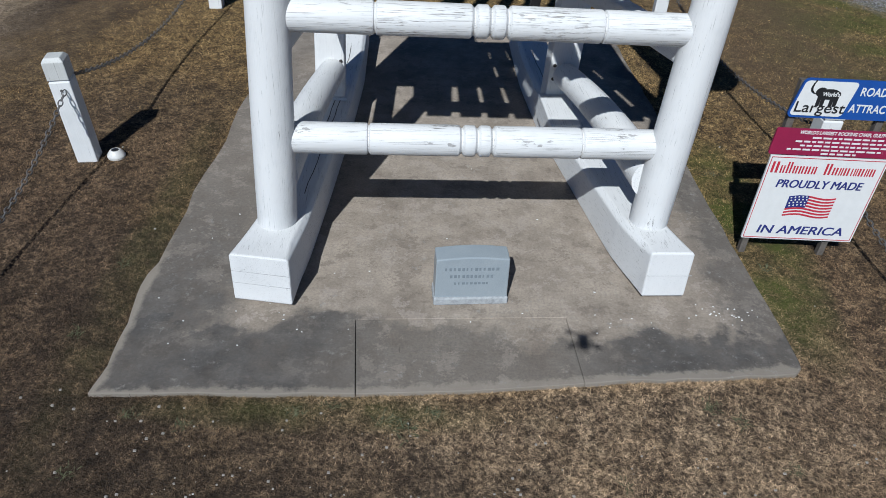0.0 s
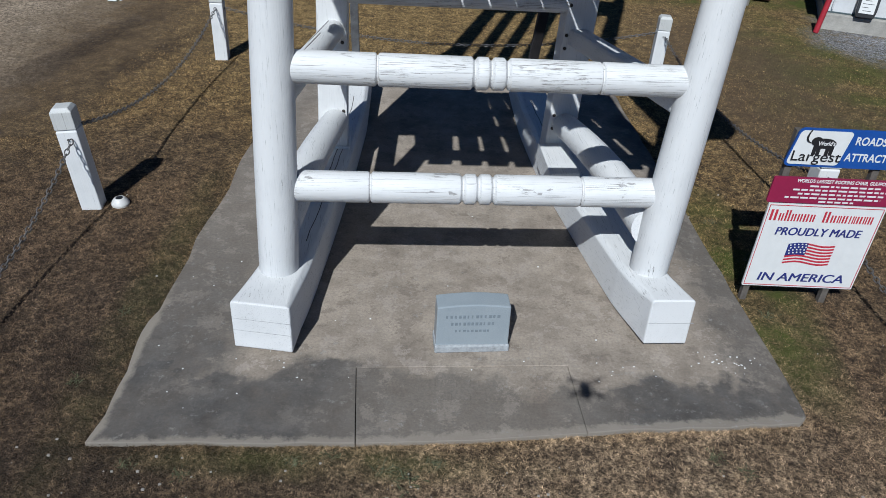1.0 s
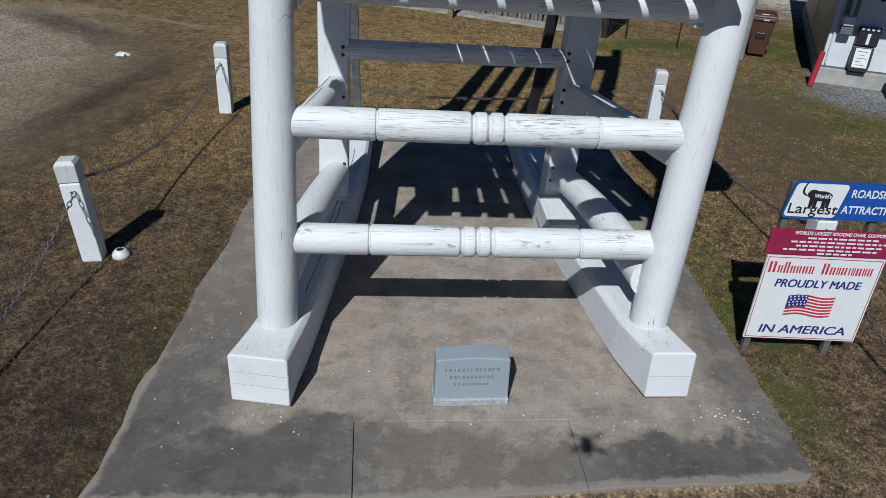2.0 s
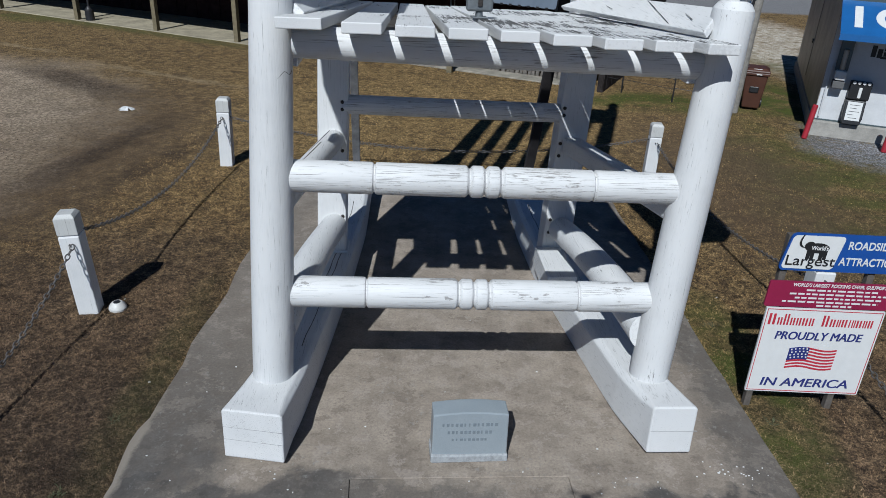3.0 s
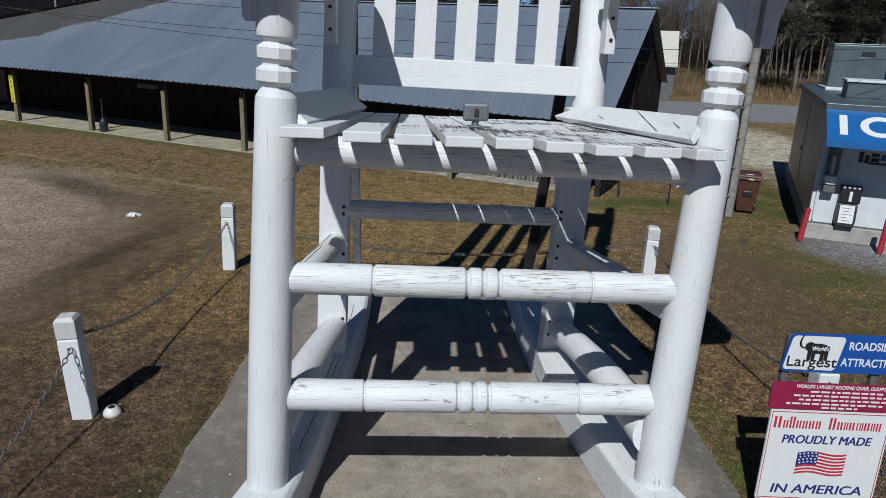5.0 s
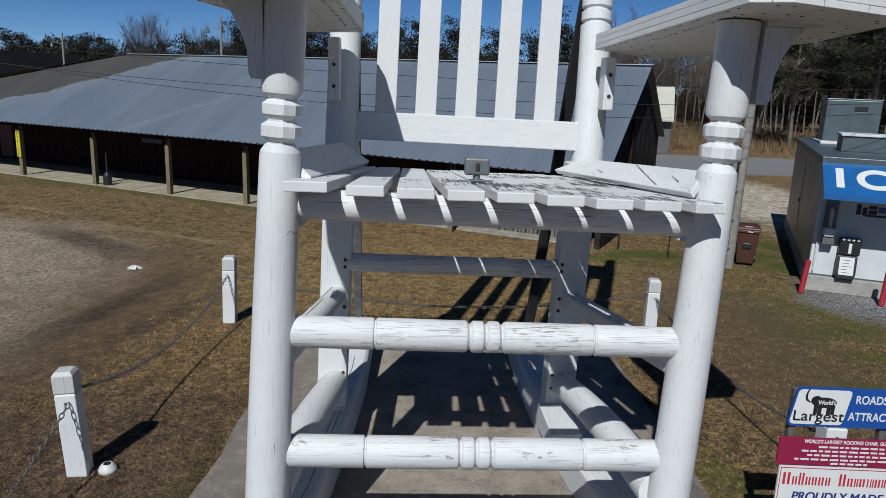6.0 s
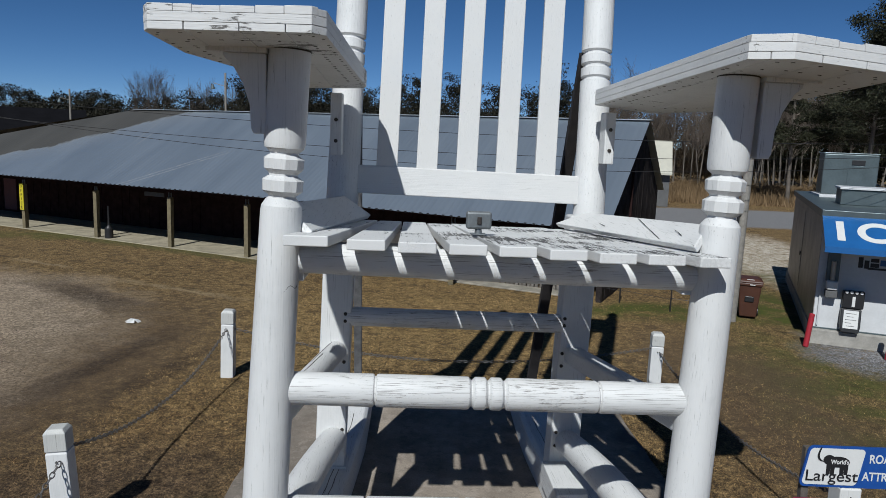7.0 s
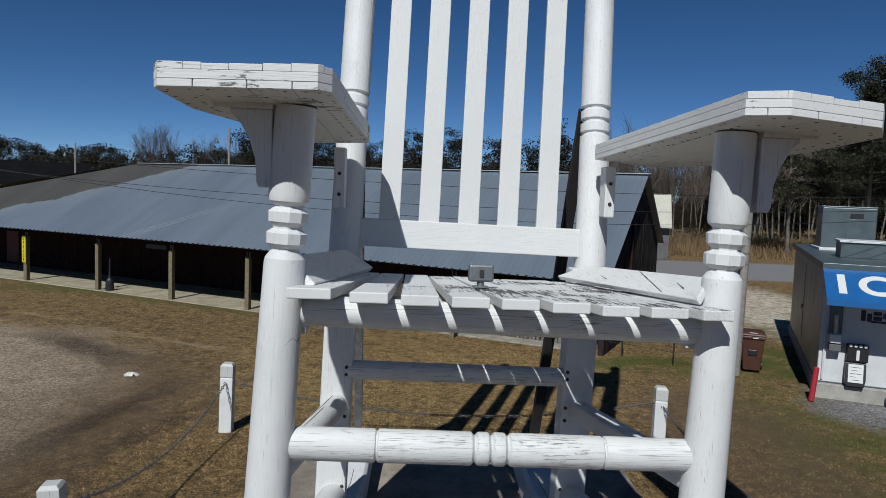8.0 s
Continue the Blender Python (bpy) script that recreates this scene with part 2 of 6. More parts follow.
    # lichen freckles in the stained corner
    frk = g.math("MULTIPLY", g.ramp(g.noise(o, 13.0, 5, 0.75), [(0.57, 0.0), (0.66, 0.55)]), g.ramp(g.noise(o, 1.1, 3, 0.6), [(0.45, 0.0), (0.6, 1.0)]))
    c = g.mix(frk, c, (0.36, 0.35, 0.33))
    g.color(c)
    g.bump(g.math("ADD", fine, g.math("MULTIPLY", mid, 0.8)), 0.35, 0.006)
    return g.mat


CONCRETE = concrete_mat()


def lawn_zones(g, o):
    """Masks for the parts of the lawn, shared by the soil and the blades: the tone of the turf, and where weeds are green."""
    sep = g.n("SeparateXYZ")
    g.to(o, sep.inputs[0])
    X, Y = sep.outputs["X"], sep.outputs["Y"]
    wob = g.math("SUBTRACT", g.noise(o, 0.35, 4, 0.6), 0.5)
    wob2 = g.math("SUBTRACT", g.noise(o, 1.3, 4, 0.6), 0.5)

    def blob(cx, cy, rx, ry, soft, wobble=1.0):
        dx = g.math("DIVIDE", g.math("SUBTRACT", X, cx), rx)
        dy = g.math("DIVIDE", g.math("SUBTRACT", Y, cy), ry)
        d = g.math("SQRT", g.math("ADD", g.math("MULTIPLY", dx, dx), g.math("MULTIPLY", dy, dy)))
        d = g.math("ADD", d, g.math("MULTIPLY", g.math("ADD", wob, g.math("MULTIPLY", wob2, 0.6)), wobble))
        return g.ramp(g.math("MULTIPLY", d, 0.5), [(0.5 - soft * 0.25, 1.0), (0.5 + soft * 0.25, 0.0)])

    mid = g.noise(o, 4.5, 5, 0.65)
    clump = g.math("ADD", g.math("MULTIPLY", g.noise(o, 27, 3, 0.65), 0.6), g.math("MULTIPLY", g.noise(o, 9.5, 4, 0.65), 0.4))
    gold = g.mix(g.ramp(mid, [(0.3, 0.0), (0.7, 1.0)]), (0.196, 0.126, 0.056), (0.372, 0.256, 0.118))
    tan = g.mix(g.ramp(mid, [(0.3, 0.0), (0.7, 1.0)]), (0.240, 0.168, 0.105), (0.490, 0.362, 0.238))
    umber = g.mix(g.ramp(mid, [(0.3, 0.0), (0.7, 1.0)]), (0.038, 0.0265, 0.0175), (0.140, 0.097, 0.063))
    turf = g.mix(blob(2.2, 2.6, 5.2, 2.3, 0.9), gold, tan)
    turf = g.mix(g.math("MULTIPLY", blob(-4.2, 4.4, 2.7, 4.4, 0.9), 0.95), turf, umber)
    turf = g.mix(g.math("MULTIPLY", blob(-0.4, 2.70, 1.9, 0.45, 0.9), 0.6), turf, umber)
    turf = g.mix(g.math("MULTIPLY", blob(-2.9, 2.9, 2.7, 1.1, 0.9), 0.7), turf, umber)
    russet = g.mix(g.ramp(mid, [(0.3, 0.0), (0.7, 1.0)]), (0.118, 0.078, 0.048), (0.275, 0.188, 0.120))
    turf = g.mix(g.math("MULTIPLY", blob(5.2, 5.6, 1.8, 2.8, 0.9), 0.75), turf, russet)
    turf = g.mix(g.math("MULTIPLY", blob(-4.3, 7.2, 1.7, 3.0, 0.9), 0.6), turf, russet)
    straw = g.mix(g.ramp(mid, [(0.3, 0.0), (0.7, 1.0)]), (0.270, 0.176, 0.070), (0.495, 0.345, 0.150))
    turf = g.mix(g.math("MULTIPLY", blob(0.2, 17.0, 6.0, 5.5, 0.9), 0.8), turf, straw)
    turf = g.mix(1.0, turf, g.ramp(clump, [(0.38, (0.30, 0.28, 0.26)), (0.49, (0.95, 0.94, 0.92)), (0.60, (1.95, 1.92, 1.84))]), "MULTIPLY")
    patches = g.math("MULTIPLY", g.ramp(g.noise(o, 0.9, 4, 0.6), [(0.40, 0.0), (0.54, 1.0)]), g.ramp(mid, [(0.28, 0.25), (0.50, 1.0)]))
    zone = g.math("MAXIMUM", g.math("MULTIPLY", blob(8.0, 13.4, 1.9, 4.5, 0.8), 0.75), g.math("MULTIPLY", blob(3.66, 6.8, 0.48, 1.7, 0.8), 1.0))
    zone = g.math("MAXIMUM", zone, blob(10.0, 20.8, 1.5, 3.2, 0.7, 0.7))
    zone = g.math("MAXIMUM", zone, g.math("MULTIPLY", blob(-0.7, 3.78, 1.3, 0.16, 0.9), 0.42))
    zone = g.math("MAXIMUM", zone, g.math("MAXIMUM", blob(6.6, 20.0, 2.6, 1.1, 0.7, 0.7), g.math("MULTIPLY", blob(13.0, 26.5, 1.2, 3.5, 0.7, 0.7), 0.8)))
    zone = g.math("MAXIMUM", zone, g.math("MULTIPLY", blob(-2.9, 6.2, 0.25, 2.4, 0.9), 0.25))
    zone = g.math("MAXIMUM", zone, g.math("MULTIPLY", blob(-14.5, 30.2, 9.0, 1.0, 0.6), 0.6))
    green = g.math("MULTIPLY", zone, g.math("ADD", 0.22, g.math("MULTIPLY", patches, 0.78)))
    return X, Y, blob, mid, turf, green


def clump_of(g, o):
    return g.noise(o, 12, 4, 0.65)


def ground_mat():
    """Dormant lawn with a gravel drive, bare dirt, green weeds and pale gravel by the kiosk."""
    g = Nodes("winter_lawn_and_gravel", 0.95, 0, 0.2)
    o = g.coord()
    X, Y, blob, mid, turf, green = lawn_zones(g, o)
    fine = g.noise(o, 42, 4, 0.75)
    c = g.mix(g.ramp(fine, [(0.37, 0.85), (0.56, 0.0)]), turf, (0.026, 0.019, 0.014))
    # dark thatch and soil under the standing blades
    thatch = g.math("MULTIPLY", blob(0.5, 7.5, 8.0, 7.5, 0.6), g.ramp(g.noise(o, 14, 5, 0.7), [(0.40, 0.55), (0.56, 0.0)]))
    c = g.mix(thatch, c, (0.030, 0.022, 0.016))
    bald = g.ramp(g.noise(o, 1.7, 5, 0.68), [(0.37, 0.5), (0.47, 0.0)])
    bald = g.math("MAXIMUM", bald, g.math("MULTIPLY", blob(-0.2, 2.60, 1.9, 0.40, 0.7), g.ramp(g.noise(o, 5.0, 5, 0.7), [(0.44, 0.0), (0.54, 1.0)])))
    c = g.mix(bald, c, (0.036, 0.025, 0.018))
    c = g.mix(green, c, g.mix(mid, (0.050, 0.062, 0.014), (0.130, 0.150, 0.030)))
    # bare brown dirt beside the chair and along the drive
    dirt = g.math("MAXIMUM", g.math("MULTIPLY", blob(6.0, 13.8, 1.8, 4.4, 0.8), 0.95), g.math("MULTIPLY", blob(-7.2, 14.2, 2.2, 5.2, 0.8), 0.9))
    c = g.mix(g.math("MULTIPLY", dirt, 0.75), c, g.mix(mid, (0.078, 0.052, 0.032), (0.200, 0.138, 0.085)))
    # gravel drive
    peb = g.voro(o, 24, out="Color")
    bw = g.n("RGBToBW")
    g.to(peb, bw.inputs[0])
    stones = g.ramp(bw.outputs[0], [(0.15, 0.55), (0.55, 1.0), (0.9, 1.55)])
    wash = g.ramp(g.noise(o, 1.1, 5, 0.65), [(0.35, 0.0), (0.65, 1.0)])
    grey = g.mix(1.0, g.mix(g.math("ADD", g.math("MULTIPLY", wash, 0.6), g.math("MULTIPLY", mid, 0.4)), (0.290, 0.224, 0.158), (0.505, 0.400, 0.290)), stones, "MULTIPLY")
    drive = g.math("MAXIMUM", blob(-14.6, 15.6, 6.8, 6.6, 0.40, 0.5), blob(-12.5, 12.0, 4.9, 4.6, 0.5, 0.5))
    c = g.mix(g.math("MULTIPLY", drive, 0.94), c, grey)

    # dark muddy wheel ruts that leave the drive
    wob = g.math("SUBTRACT", g.noise(o, 0.35, 4, 0.6), 0.5)
    wob2 = g.math("SUBTRACT", g.noise(o, 1.3, 4, 0.6), 0.5)

    def rut(x0, y0, x1, y1, half, amount):
        L = math.hypot(x1 - x0, y1 - y0)
        ex, ey = (x1 - x0) / L, (y1 - y0) / L
        dx, dy = g.math("SUBTRACT", X, x0), g.math("SUBTRACT", Y, y0)
        s_ = g.math("ADD", g.math("MULTIPLY", dx, ex), g.math("MULTIPLY", dy, ey))
        d_ = g.math("ADD", g.math("ADD", g.math("MULTIPLY", dx, -ey), g.math("MULTIPLY", dy, ex)), g.math("MULTIPLY", wob2, 0.9))
        across = g.math("DIVIDE", g.math("ABSOLUTE", d_), half)
        along_ = g.math("DIVIDE", g.math("ABSOLUTE", g.math("SUBTRACT", s_, L / 2)), L / 2)
        far = g.math("MAXIMUM", across, g.math("ADD", along_, g.math("MULTIPLY", wob, 0.5)))
        return g.math("MULTIPLY", g.ramp(g.math("MULTIPLY", far, 0.5), [(0.15, 1.0), (0.55, 0.0)]), amount)

    mud = g.math("MAXIMUM", rut(-7.3, 10.8, -6.0, 17.2, 0.42, 0.85), rut(-6.0, 11.2, -4.7, 15.4, 0.34, 0.7))
    mud = g.math("MAXIMUM", mud, rut(-12.4, 21.5, -7.4, 17.7, 0.75, 0.95))
    mud = g.math("MULTIPLY", mud, g.ramp(clump_of(g, o), [(0.34, 1.0), (0.62, 0.55)]))
    c = g.mix(mud, c, (0.050, 0.034, 0.023))
    # a faint pale foot track across the turf towards the porch
    track = g.math("MAXIMUM", rut(-15.0, 24.7, -12.0, 23.2, 0.16, 0.8), rut(-10.8, 22.1, -4.8, 19.4, 0.22, 0.65))
    c = g.mix(g.math("MULTIPLY", track, g.ramp(clump_of(g, o), [(0.38, 0.1), (0.55, 1.0)])), c, (0.42, 0.32, 0.19))
    # green fringe along the edge of the porch slab
    fringe = g.math("MULTIPLY", rut(-20.5, 32.45, -3.3, 24.15, 0.62, 0.9), g.ramp(clump_of(g, o), [(0.36, 0.2), (0.55, 1.0)]))
    c = g.mix(fringe, c, g.mix(mid, (0.060, 0.064, 0.020), (0.150, 0.150, 0.050)))
    # gravel round the kiosk, sandy verge, far road, straw
    kio = g.math("MULTIPLY", blob(10.8, 16.3, 1.9, 2.05, 0.5, 1.0), g.ramp(g.noise(o, 5.0, 5, 0.7), [(0.36, 0.25), (0.52, 1.0)]))
    chips = g.n("RGBToBW")
    g.to(g.voro(o, 38, out="Color"), chips.inputs[0])
    c = g.mix(g.math("MULTIPLY", kio, 0.9), c, g.mix(1.0, (0.27, 0.27, 0.28), g.ramp(chips.outputs[0], [(0.2, 0.35), (0.6, 1.0), (0.9, 1.9)]), "MULTIPLY"))
    verge = g.math("MULTIPLY", blob(14.6, 33.0, 3.6, 9.0, 0.5, 0.9), g.ramp(g.noise(o, 1.1, 5, 0.7), [(0.34, 0.25), (0.50, 1.0)]))
    c = g.mix(verge, c, g.mix(g.ramp(mid, [(0.35, 0.0), (0.62, 1.0)]), (0.36, 0.285, 0.185), (0.74, 0.67, 0.56)))
    road = g.math("MULTIPLY", blob(27.0, 50.0, 24.0, 6.5, 0.15, 0.25), 0.95)
    c = g.mix(road, c, g.mix(mid, (0.20, 0.20, 0.205), (0.31, 0.31, 0.32)))
    straw = blob(30.0, 71.0, 60.0, 9.0, 0.5, 0.3)
    c = g.mix(g.math("MULTIPLY", straw, 0.8), c, g.mix(mid, (0.15, 0.085, 0.035), (0.27, 0.165, 0.075)))
    g.color(c)
    g.bump(g.math("ADD", fine, g.math("MULTIPLY", mid, 1.5)), 0.9, 0.04)
    return g.mat


GROUND = ground_mat()


def blade_mat():
    g = Nodes("dry_grass_blades", 0.8, 0, 0.25)
    geo = g.n("NewGeometry")
    o = g.coord()
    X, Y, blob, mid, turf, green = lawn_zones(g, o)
    r = geo.outputs["Random Per Island"]
    each = g.ramp(r, [(0.0, (0.42, 0.40, 0.38)), (0.42, (0.97, 0.95, 0.93)), (0.85, (1.24, 1.22, 1.20)), (1.0, (1.50, 1.52, 1.54))])
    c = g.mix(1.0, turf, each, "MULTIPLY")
    g.color(g.mix(g.math("MULTIPLY", green, g.ramp(r, [(0.55, 1.0), (0.9, 0.15)])), c, g.mix(r, (0.060, 0.075, 0.016), (0.150, 0.170, 0.040))))
    return g.mat


BLADES = blade_mat()


def roof_mat():
    """Galvanised roof sheets, dull and weathered in the far upper corner, a pale sheen painted beside it."""
    g = Nodes("weathered_metal_roof", 0.42, 0.75, 0.5)
    o = g.coord()
    sep = g.n("SeparateXYZ")
    g.to(o, sep.inputs[0])
    streak = g.noise(g.coord((0.5, 0.10, 0.10)), 1.4, 4, 0.6)
    big = g.noise(o, 0.3, 4, 0.6)
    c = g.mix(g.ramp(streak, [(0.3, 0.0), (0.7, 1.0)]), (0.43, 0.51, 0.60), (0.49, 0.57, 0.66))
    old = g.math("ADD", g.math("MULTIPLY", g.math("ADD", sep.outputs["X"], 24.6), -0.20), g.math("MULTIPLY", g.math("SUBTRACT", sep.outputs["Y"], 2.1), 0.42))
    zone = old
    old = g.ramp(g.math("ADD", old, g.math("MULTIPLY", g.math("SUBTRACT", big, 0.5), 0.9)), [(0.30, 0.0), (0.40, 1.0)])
    # paler beside the dull corner: reflected sky put into the colour
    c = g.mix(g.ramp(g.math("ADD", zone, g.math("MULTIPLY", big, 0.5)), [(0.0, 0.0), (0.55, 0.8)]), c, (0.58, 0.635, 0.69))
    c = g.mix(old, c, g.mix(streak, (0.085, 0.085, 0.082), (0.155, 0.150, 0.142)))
    scratch = g.math("MULTIPLY", g.ramp(g.noise(g.coord((2.6, 0.10, 0.10)), 1.0, 2, 0.4), [(0.69, 0.0), (0.72, 0.7)]), g.ramp(g.noise(o, 0.22, 2, 0.5), [(0.45, 0.0), (0.6, 1.0)]))
    # two pale scuffs side by side, run down the sheets towards the eave
    X, Y = sep.outputs["X"], sep.outputs["Y"]
    off = g.math("SUBTRACT", g.math("SUBTRACT", Y, -0.45), g.math("MULTIPLY", g.math("ADD", X, 19.34), 0.74))
    ragged_off = g.math("ADD", off, g.math("MULTIPLY", g.math("SUBTRACT", g.noise(o, 1.5, 3, 0.6), 0.5), 0.12))
    two = g.math("MINIMUM", g.math("ABSOLUTE", ragged_off), g.math("ABSOLUTE", g.math("SUBTRACT", ragged_off, 0.24)))
    reach = g.ramp(g.math("ABSOLUTE", g.math("MULTIPLY", g.math("SUBTRACT", Y, 0.55), 0.5)), [(0.35, 1.0), (0.75, 0.0)])
    near = g.ramp(g.math("ABSOLUTE", g.math("MULTIPLY", g.math("ADD", X, 18.0), 0.2)), [(0.4, 1.0), (0.6, 0.0)])
    scuff = g.math("MULTIPLY", g.math("MULTIPLY", g.ramp(two, [(0.025, 0.8), (0.06, 0.0)]), reach), g.math("MULTIPLY", near, g.ramp(g.noise(o, 5.0, 3, 0.6), [(0.35, 0.3), (0.55, 1.0)])))
    c = g.mix(scuff, c, (0.80, 0.82, 0.82))
    g.color(g.mix(scratch, c, (0.66, 0.68, 0.70)))
    g.rough(g.mix(old, g.ramp(streak, [(0.3, 0.36), (0.7, 0.42)]), 0.8))
    return g.mat


ROOF = roof_mat()


def granite_mat():
    g = Nodes("blue_grey_granite", 0.35, 0, 0.5)
    o = g.coord()
    sp = g.noise(o, 160, 2, 0.6)
    g.color(g.mix(g.noise(o, 5, 4, 0.6), g.mix(sp, (0.19, 0.23, 0.255), (0.37, 0.42, 0.45)), g.mix(sp, (0.28, 0.32, 0.345), (0.46, 0.50, 0.52))))
    return g.mat


GRANITE = granite_mat()
GRANITE_ROUGH = plain("rough_granite_edge", (0.46, 0.48, 0.49), 0.85, 0, 0.25, 25, 0.6, 0.008)
ENGRAVED = plain("engraved_granite", (0.22, 0.26, 0.29), 0.9, 0, 0.15, 40)


def leaf_mat(name, dark, light):
    g = Nodes(name, 0.7, 0, 0.2)
    geo = g.n("NewGeometry")
    o = g.coord()
    c = g.mix(geo.outputs["Random Per Island"], dark, light)
    c = g.mix(g.ramp(g.noise(o, 0.25, 3, 0.6), [(0.35, 0.0), (0.65, 0.5)]), c, tuple(v * 0.5 for v in dark))
    g.color(c)
    return g.mat


LEAF_EVERGREEN = leaf_mat("evergreen_leaves", (0.016, 0.016, 0.011), (0.042, 0.039, 0.024))
LEAF_PINE = leaf_mat("pine_needles", (0.022, 0.026, 0.015), (0.064, 0.066, 0.034))
LEAF_DRY = leaf_mat("dead_brown_brush", (0.170, 0.112, 0.058), (0.310, 0.210, 0.112))
LEAF_UNDER = leaf_mat("dim_understorey", (0.050, 0.036, 0.024), (0.120, 0.088, 0.058))
STONE_BROWN = leaf_mat("brown_drive_stone", (0.12, 0.088, 0.062), (0.38, 0.305, 0.235))
STONE_GREY = leaf_mat("pale_grey_stone", (0.12, 0.12, 0.122), (0.42, 0.42, 0.44))
TWIG = leaf_mat("bare_twigs", (0.110, 0.088, 0.072), (0.230, 0.190, 0.155))
BARK = plain("grey_bark", (0.17, 0.145, 0.12), 0.9, 0, 0.35, 1.5, 0.5, 0.02)
BARKPALE = plain("pale_bare_bark", (0.185, 0.162, 0.138), 0.9, 0, 0.25, 1.5, 0.5, 0.02)


# ---------------------------------------------------------------- mesh helpers
def thing(name, label, category, m=None, group="", kind=""):
    """An Empty at the base of a thing that parents its parts."""
    ob = new(name)
    ob.empty_display_size = 0.1
    if m is not None:
        ob.matrix_basis = m
    return tagged(ob, label, category, group, kind)


def part(name, bm, material, parent=None, label="", smooth=False):
    """Links a bmesh as one mesh object under a thing or a part."""
    me = bpy.data.meshes.new(name)
    if smooth:
        bm.normal_update()
        for e in bm.edges:
            e.smooth = e.calc_face_angle(0.0) < 0.38
    bm.to_mesh(me)
    bm.free()
    me.materials.append(material)
    if smooth:
        me.polygons.foreach_set("use_smooth", [True] * len(me.polygons))
    ob = new(name, me)
    ob.parent = parent
    return tagged(ob, label)


def share(name, me, parent, m):
    """Another object on the same mesh, at the pose m under its parent."""
    ob = new(name, me)
    ob.parent = parent
    ob.matrix_basis = m
    return ob


def box(bm, lo, hi, bevel=0.0, m=None, jitter=0.0):
    """A box from corner to corner, with bevelled edges."""
    tmp = bmesh.new()
    bmesh.ops.create_cube(tmp, size=1)
    for v in tmp.verts:
        v.co = Vector([lo[i] + (v.co[i] + 0.5) * (hi[i] - lo[i]) for i in range(3)])
        if jitter:
            v.co += Vector([random.uniform(-jitter, jitter) for _ in range(3)])
    if bevel:
        bmesh.ops.bevel(tmp, geom=tmp.edges[:], offset=bevel, segments=2, affect="EDGES", profile=0.5)
    merge(bm, tmp, m)
    return bm


def merge(bm, tmp, m=None):
    if m is not None:
        bmesh.ops.transform(tmp, matrix=m, verts=tmp.verts)
    me = bpy.data.meshes.new("tmp")
    tmp.to_mesh(me)
    tmp.free()
    bm.from_mesh(me)
    bpy.data.meshes.remove(me)


def along(p0, p1):
    """A pose at p0 whose z axis points to p1."""
    p0, p1 = Vector(p0), Vector(p1)
    q = (p1 - p0).to_track_quat("Z", "Y")
    return Matrix.Translation(p0) @ q.to_matrix().to_4x4()


def lathe(bm, p0, p1, profile, seg=24, wobble=0.0, flat=1.0):
    """A turned bar from p0 to p1. profile: (metres along, radius)."""
    m = along(p0, p1)
    rings = []
    ph = random.uniform(0, 6)
    for h, r in profile:
        ring = []
        for k in range(seg):
            a = 2 * math.pi * k / seg
            rr = r * (1 + wobble * (math.sin(3 * a + ph + h * 1.7) + 0.6 * math.sin(7 * a + h * 4.1)))
            ring.append(bm.verts.new(m @ Vector((rr * math.cos(a), rr * math.sin(a) * flat, h))))
        rings.append(ring)
    for a, b in zip(rings, rings[1:]):
        for k in range(seg):
            bm.faces.new((a[k], a[(k + 1) % seg], b[(k + 1) % seg], b[k]))
    bm.faces.new(rings[0][::-1])
    bm.faces.new(rings[-1])
    return bm


def bar(bm, p0, p1, r0, r1=None, seg=16, rings=6, wobble=0.0, ease=0.012):
    """A round bar with softened ends."""
    r1 = r0 if r1 is None else r1
    L = (Vector(p1) - Vector(p0)).length
    prof = [(0, r0 - ease), (ease, r0)]
    prof += [(L * i / rings, r0 + (r1 - r0) * i / rings) for i in range(1, rings)]
    prof += [(L - ease, r1), (L, r1 - ease)]
    return lathe(bm, p0, p1, prof, seg, wobble)


def slab(bm, outline, z0, z1, bevel=0.0):
    """A flat plate with the outline [(x, y), ...], counter-clockwise."""
    tmp = bmesh.new()
    f = tmp.faces.new([tmp.verts.new((x, y, z0)) for x, y in outline])
    up = bmesh.ops.extrude_face_region(tmp, geom=[f])
    bmesh.ops.translate(tmp, vec=(0, 0, z1 - z0), verts=[v for v in up["geom"] if isinstance(v, bmesh.types.BMVert)])
    bmesh.ops.recalc_face_normals(tmp, faces=tmp.faces)
    if bevel:
        bmesh.ops.bevel(tmp, geom=[e for e in tmp.edges if e.calc_face_angle(0) > 0.4], offset=bevel, segments=2, affect="EDGES", profile=0.5)
    merge(bm, tmp)
    return bm


def loft(bm, sections, close=True):
    """Joins cross-sections (equal-length lists of points) into one solid."""
    rings = [[bm.verts.new(p) for p in s] for s in sections]
    n = len(rings[0])
    for a, b in zip(rings, rings[1:]):
        for k in range(n):
            bm.faces.new((a[k], a[(k + 1) % n], b[(k + 1) % n], b[k]))
    bm.faces.new(rings[0][::-1])
    bm.faces.new(rings[-1])
    bmesh.ops.recalc_face_normals(bm, faces=bm.faces)
    return bm


def soften(bm, offset, angle=0.5, segments=2):
    bmesh.ops.bevel(bm, geom=[e for e in bm.edges if e.calc_face_angle(0) > angle], offset=offset, segments=segments, affect="EDGES", profile=0.5)
    return bm


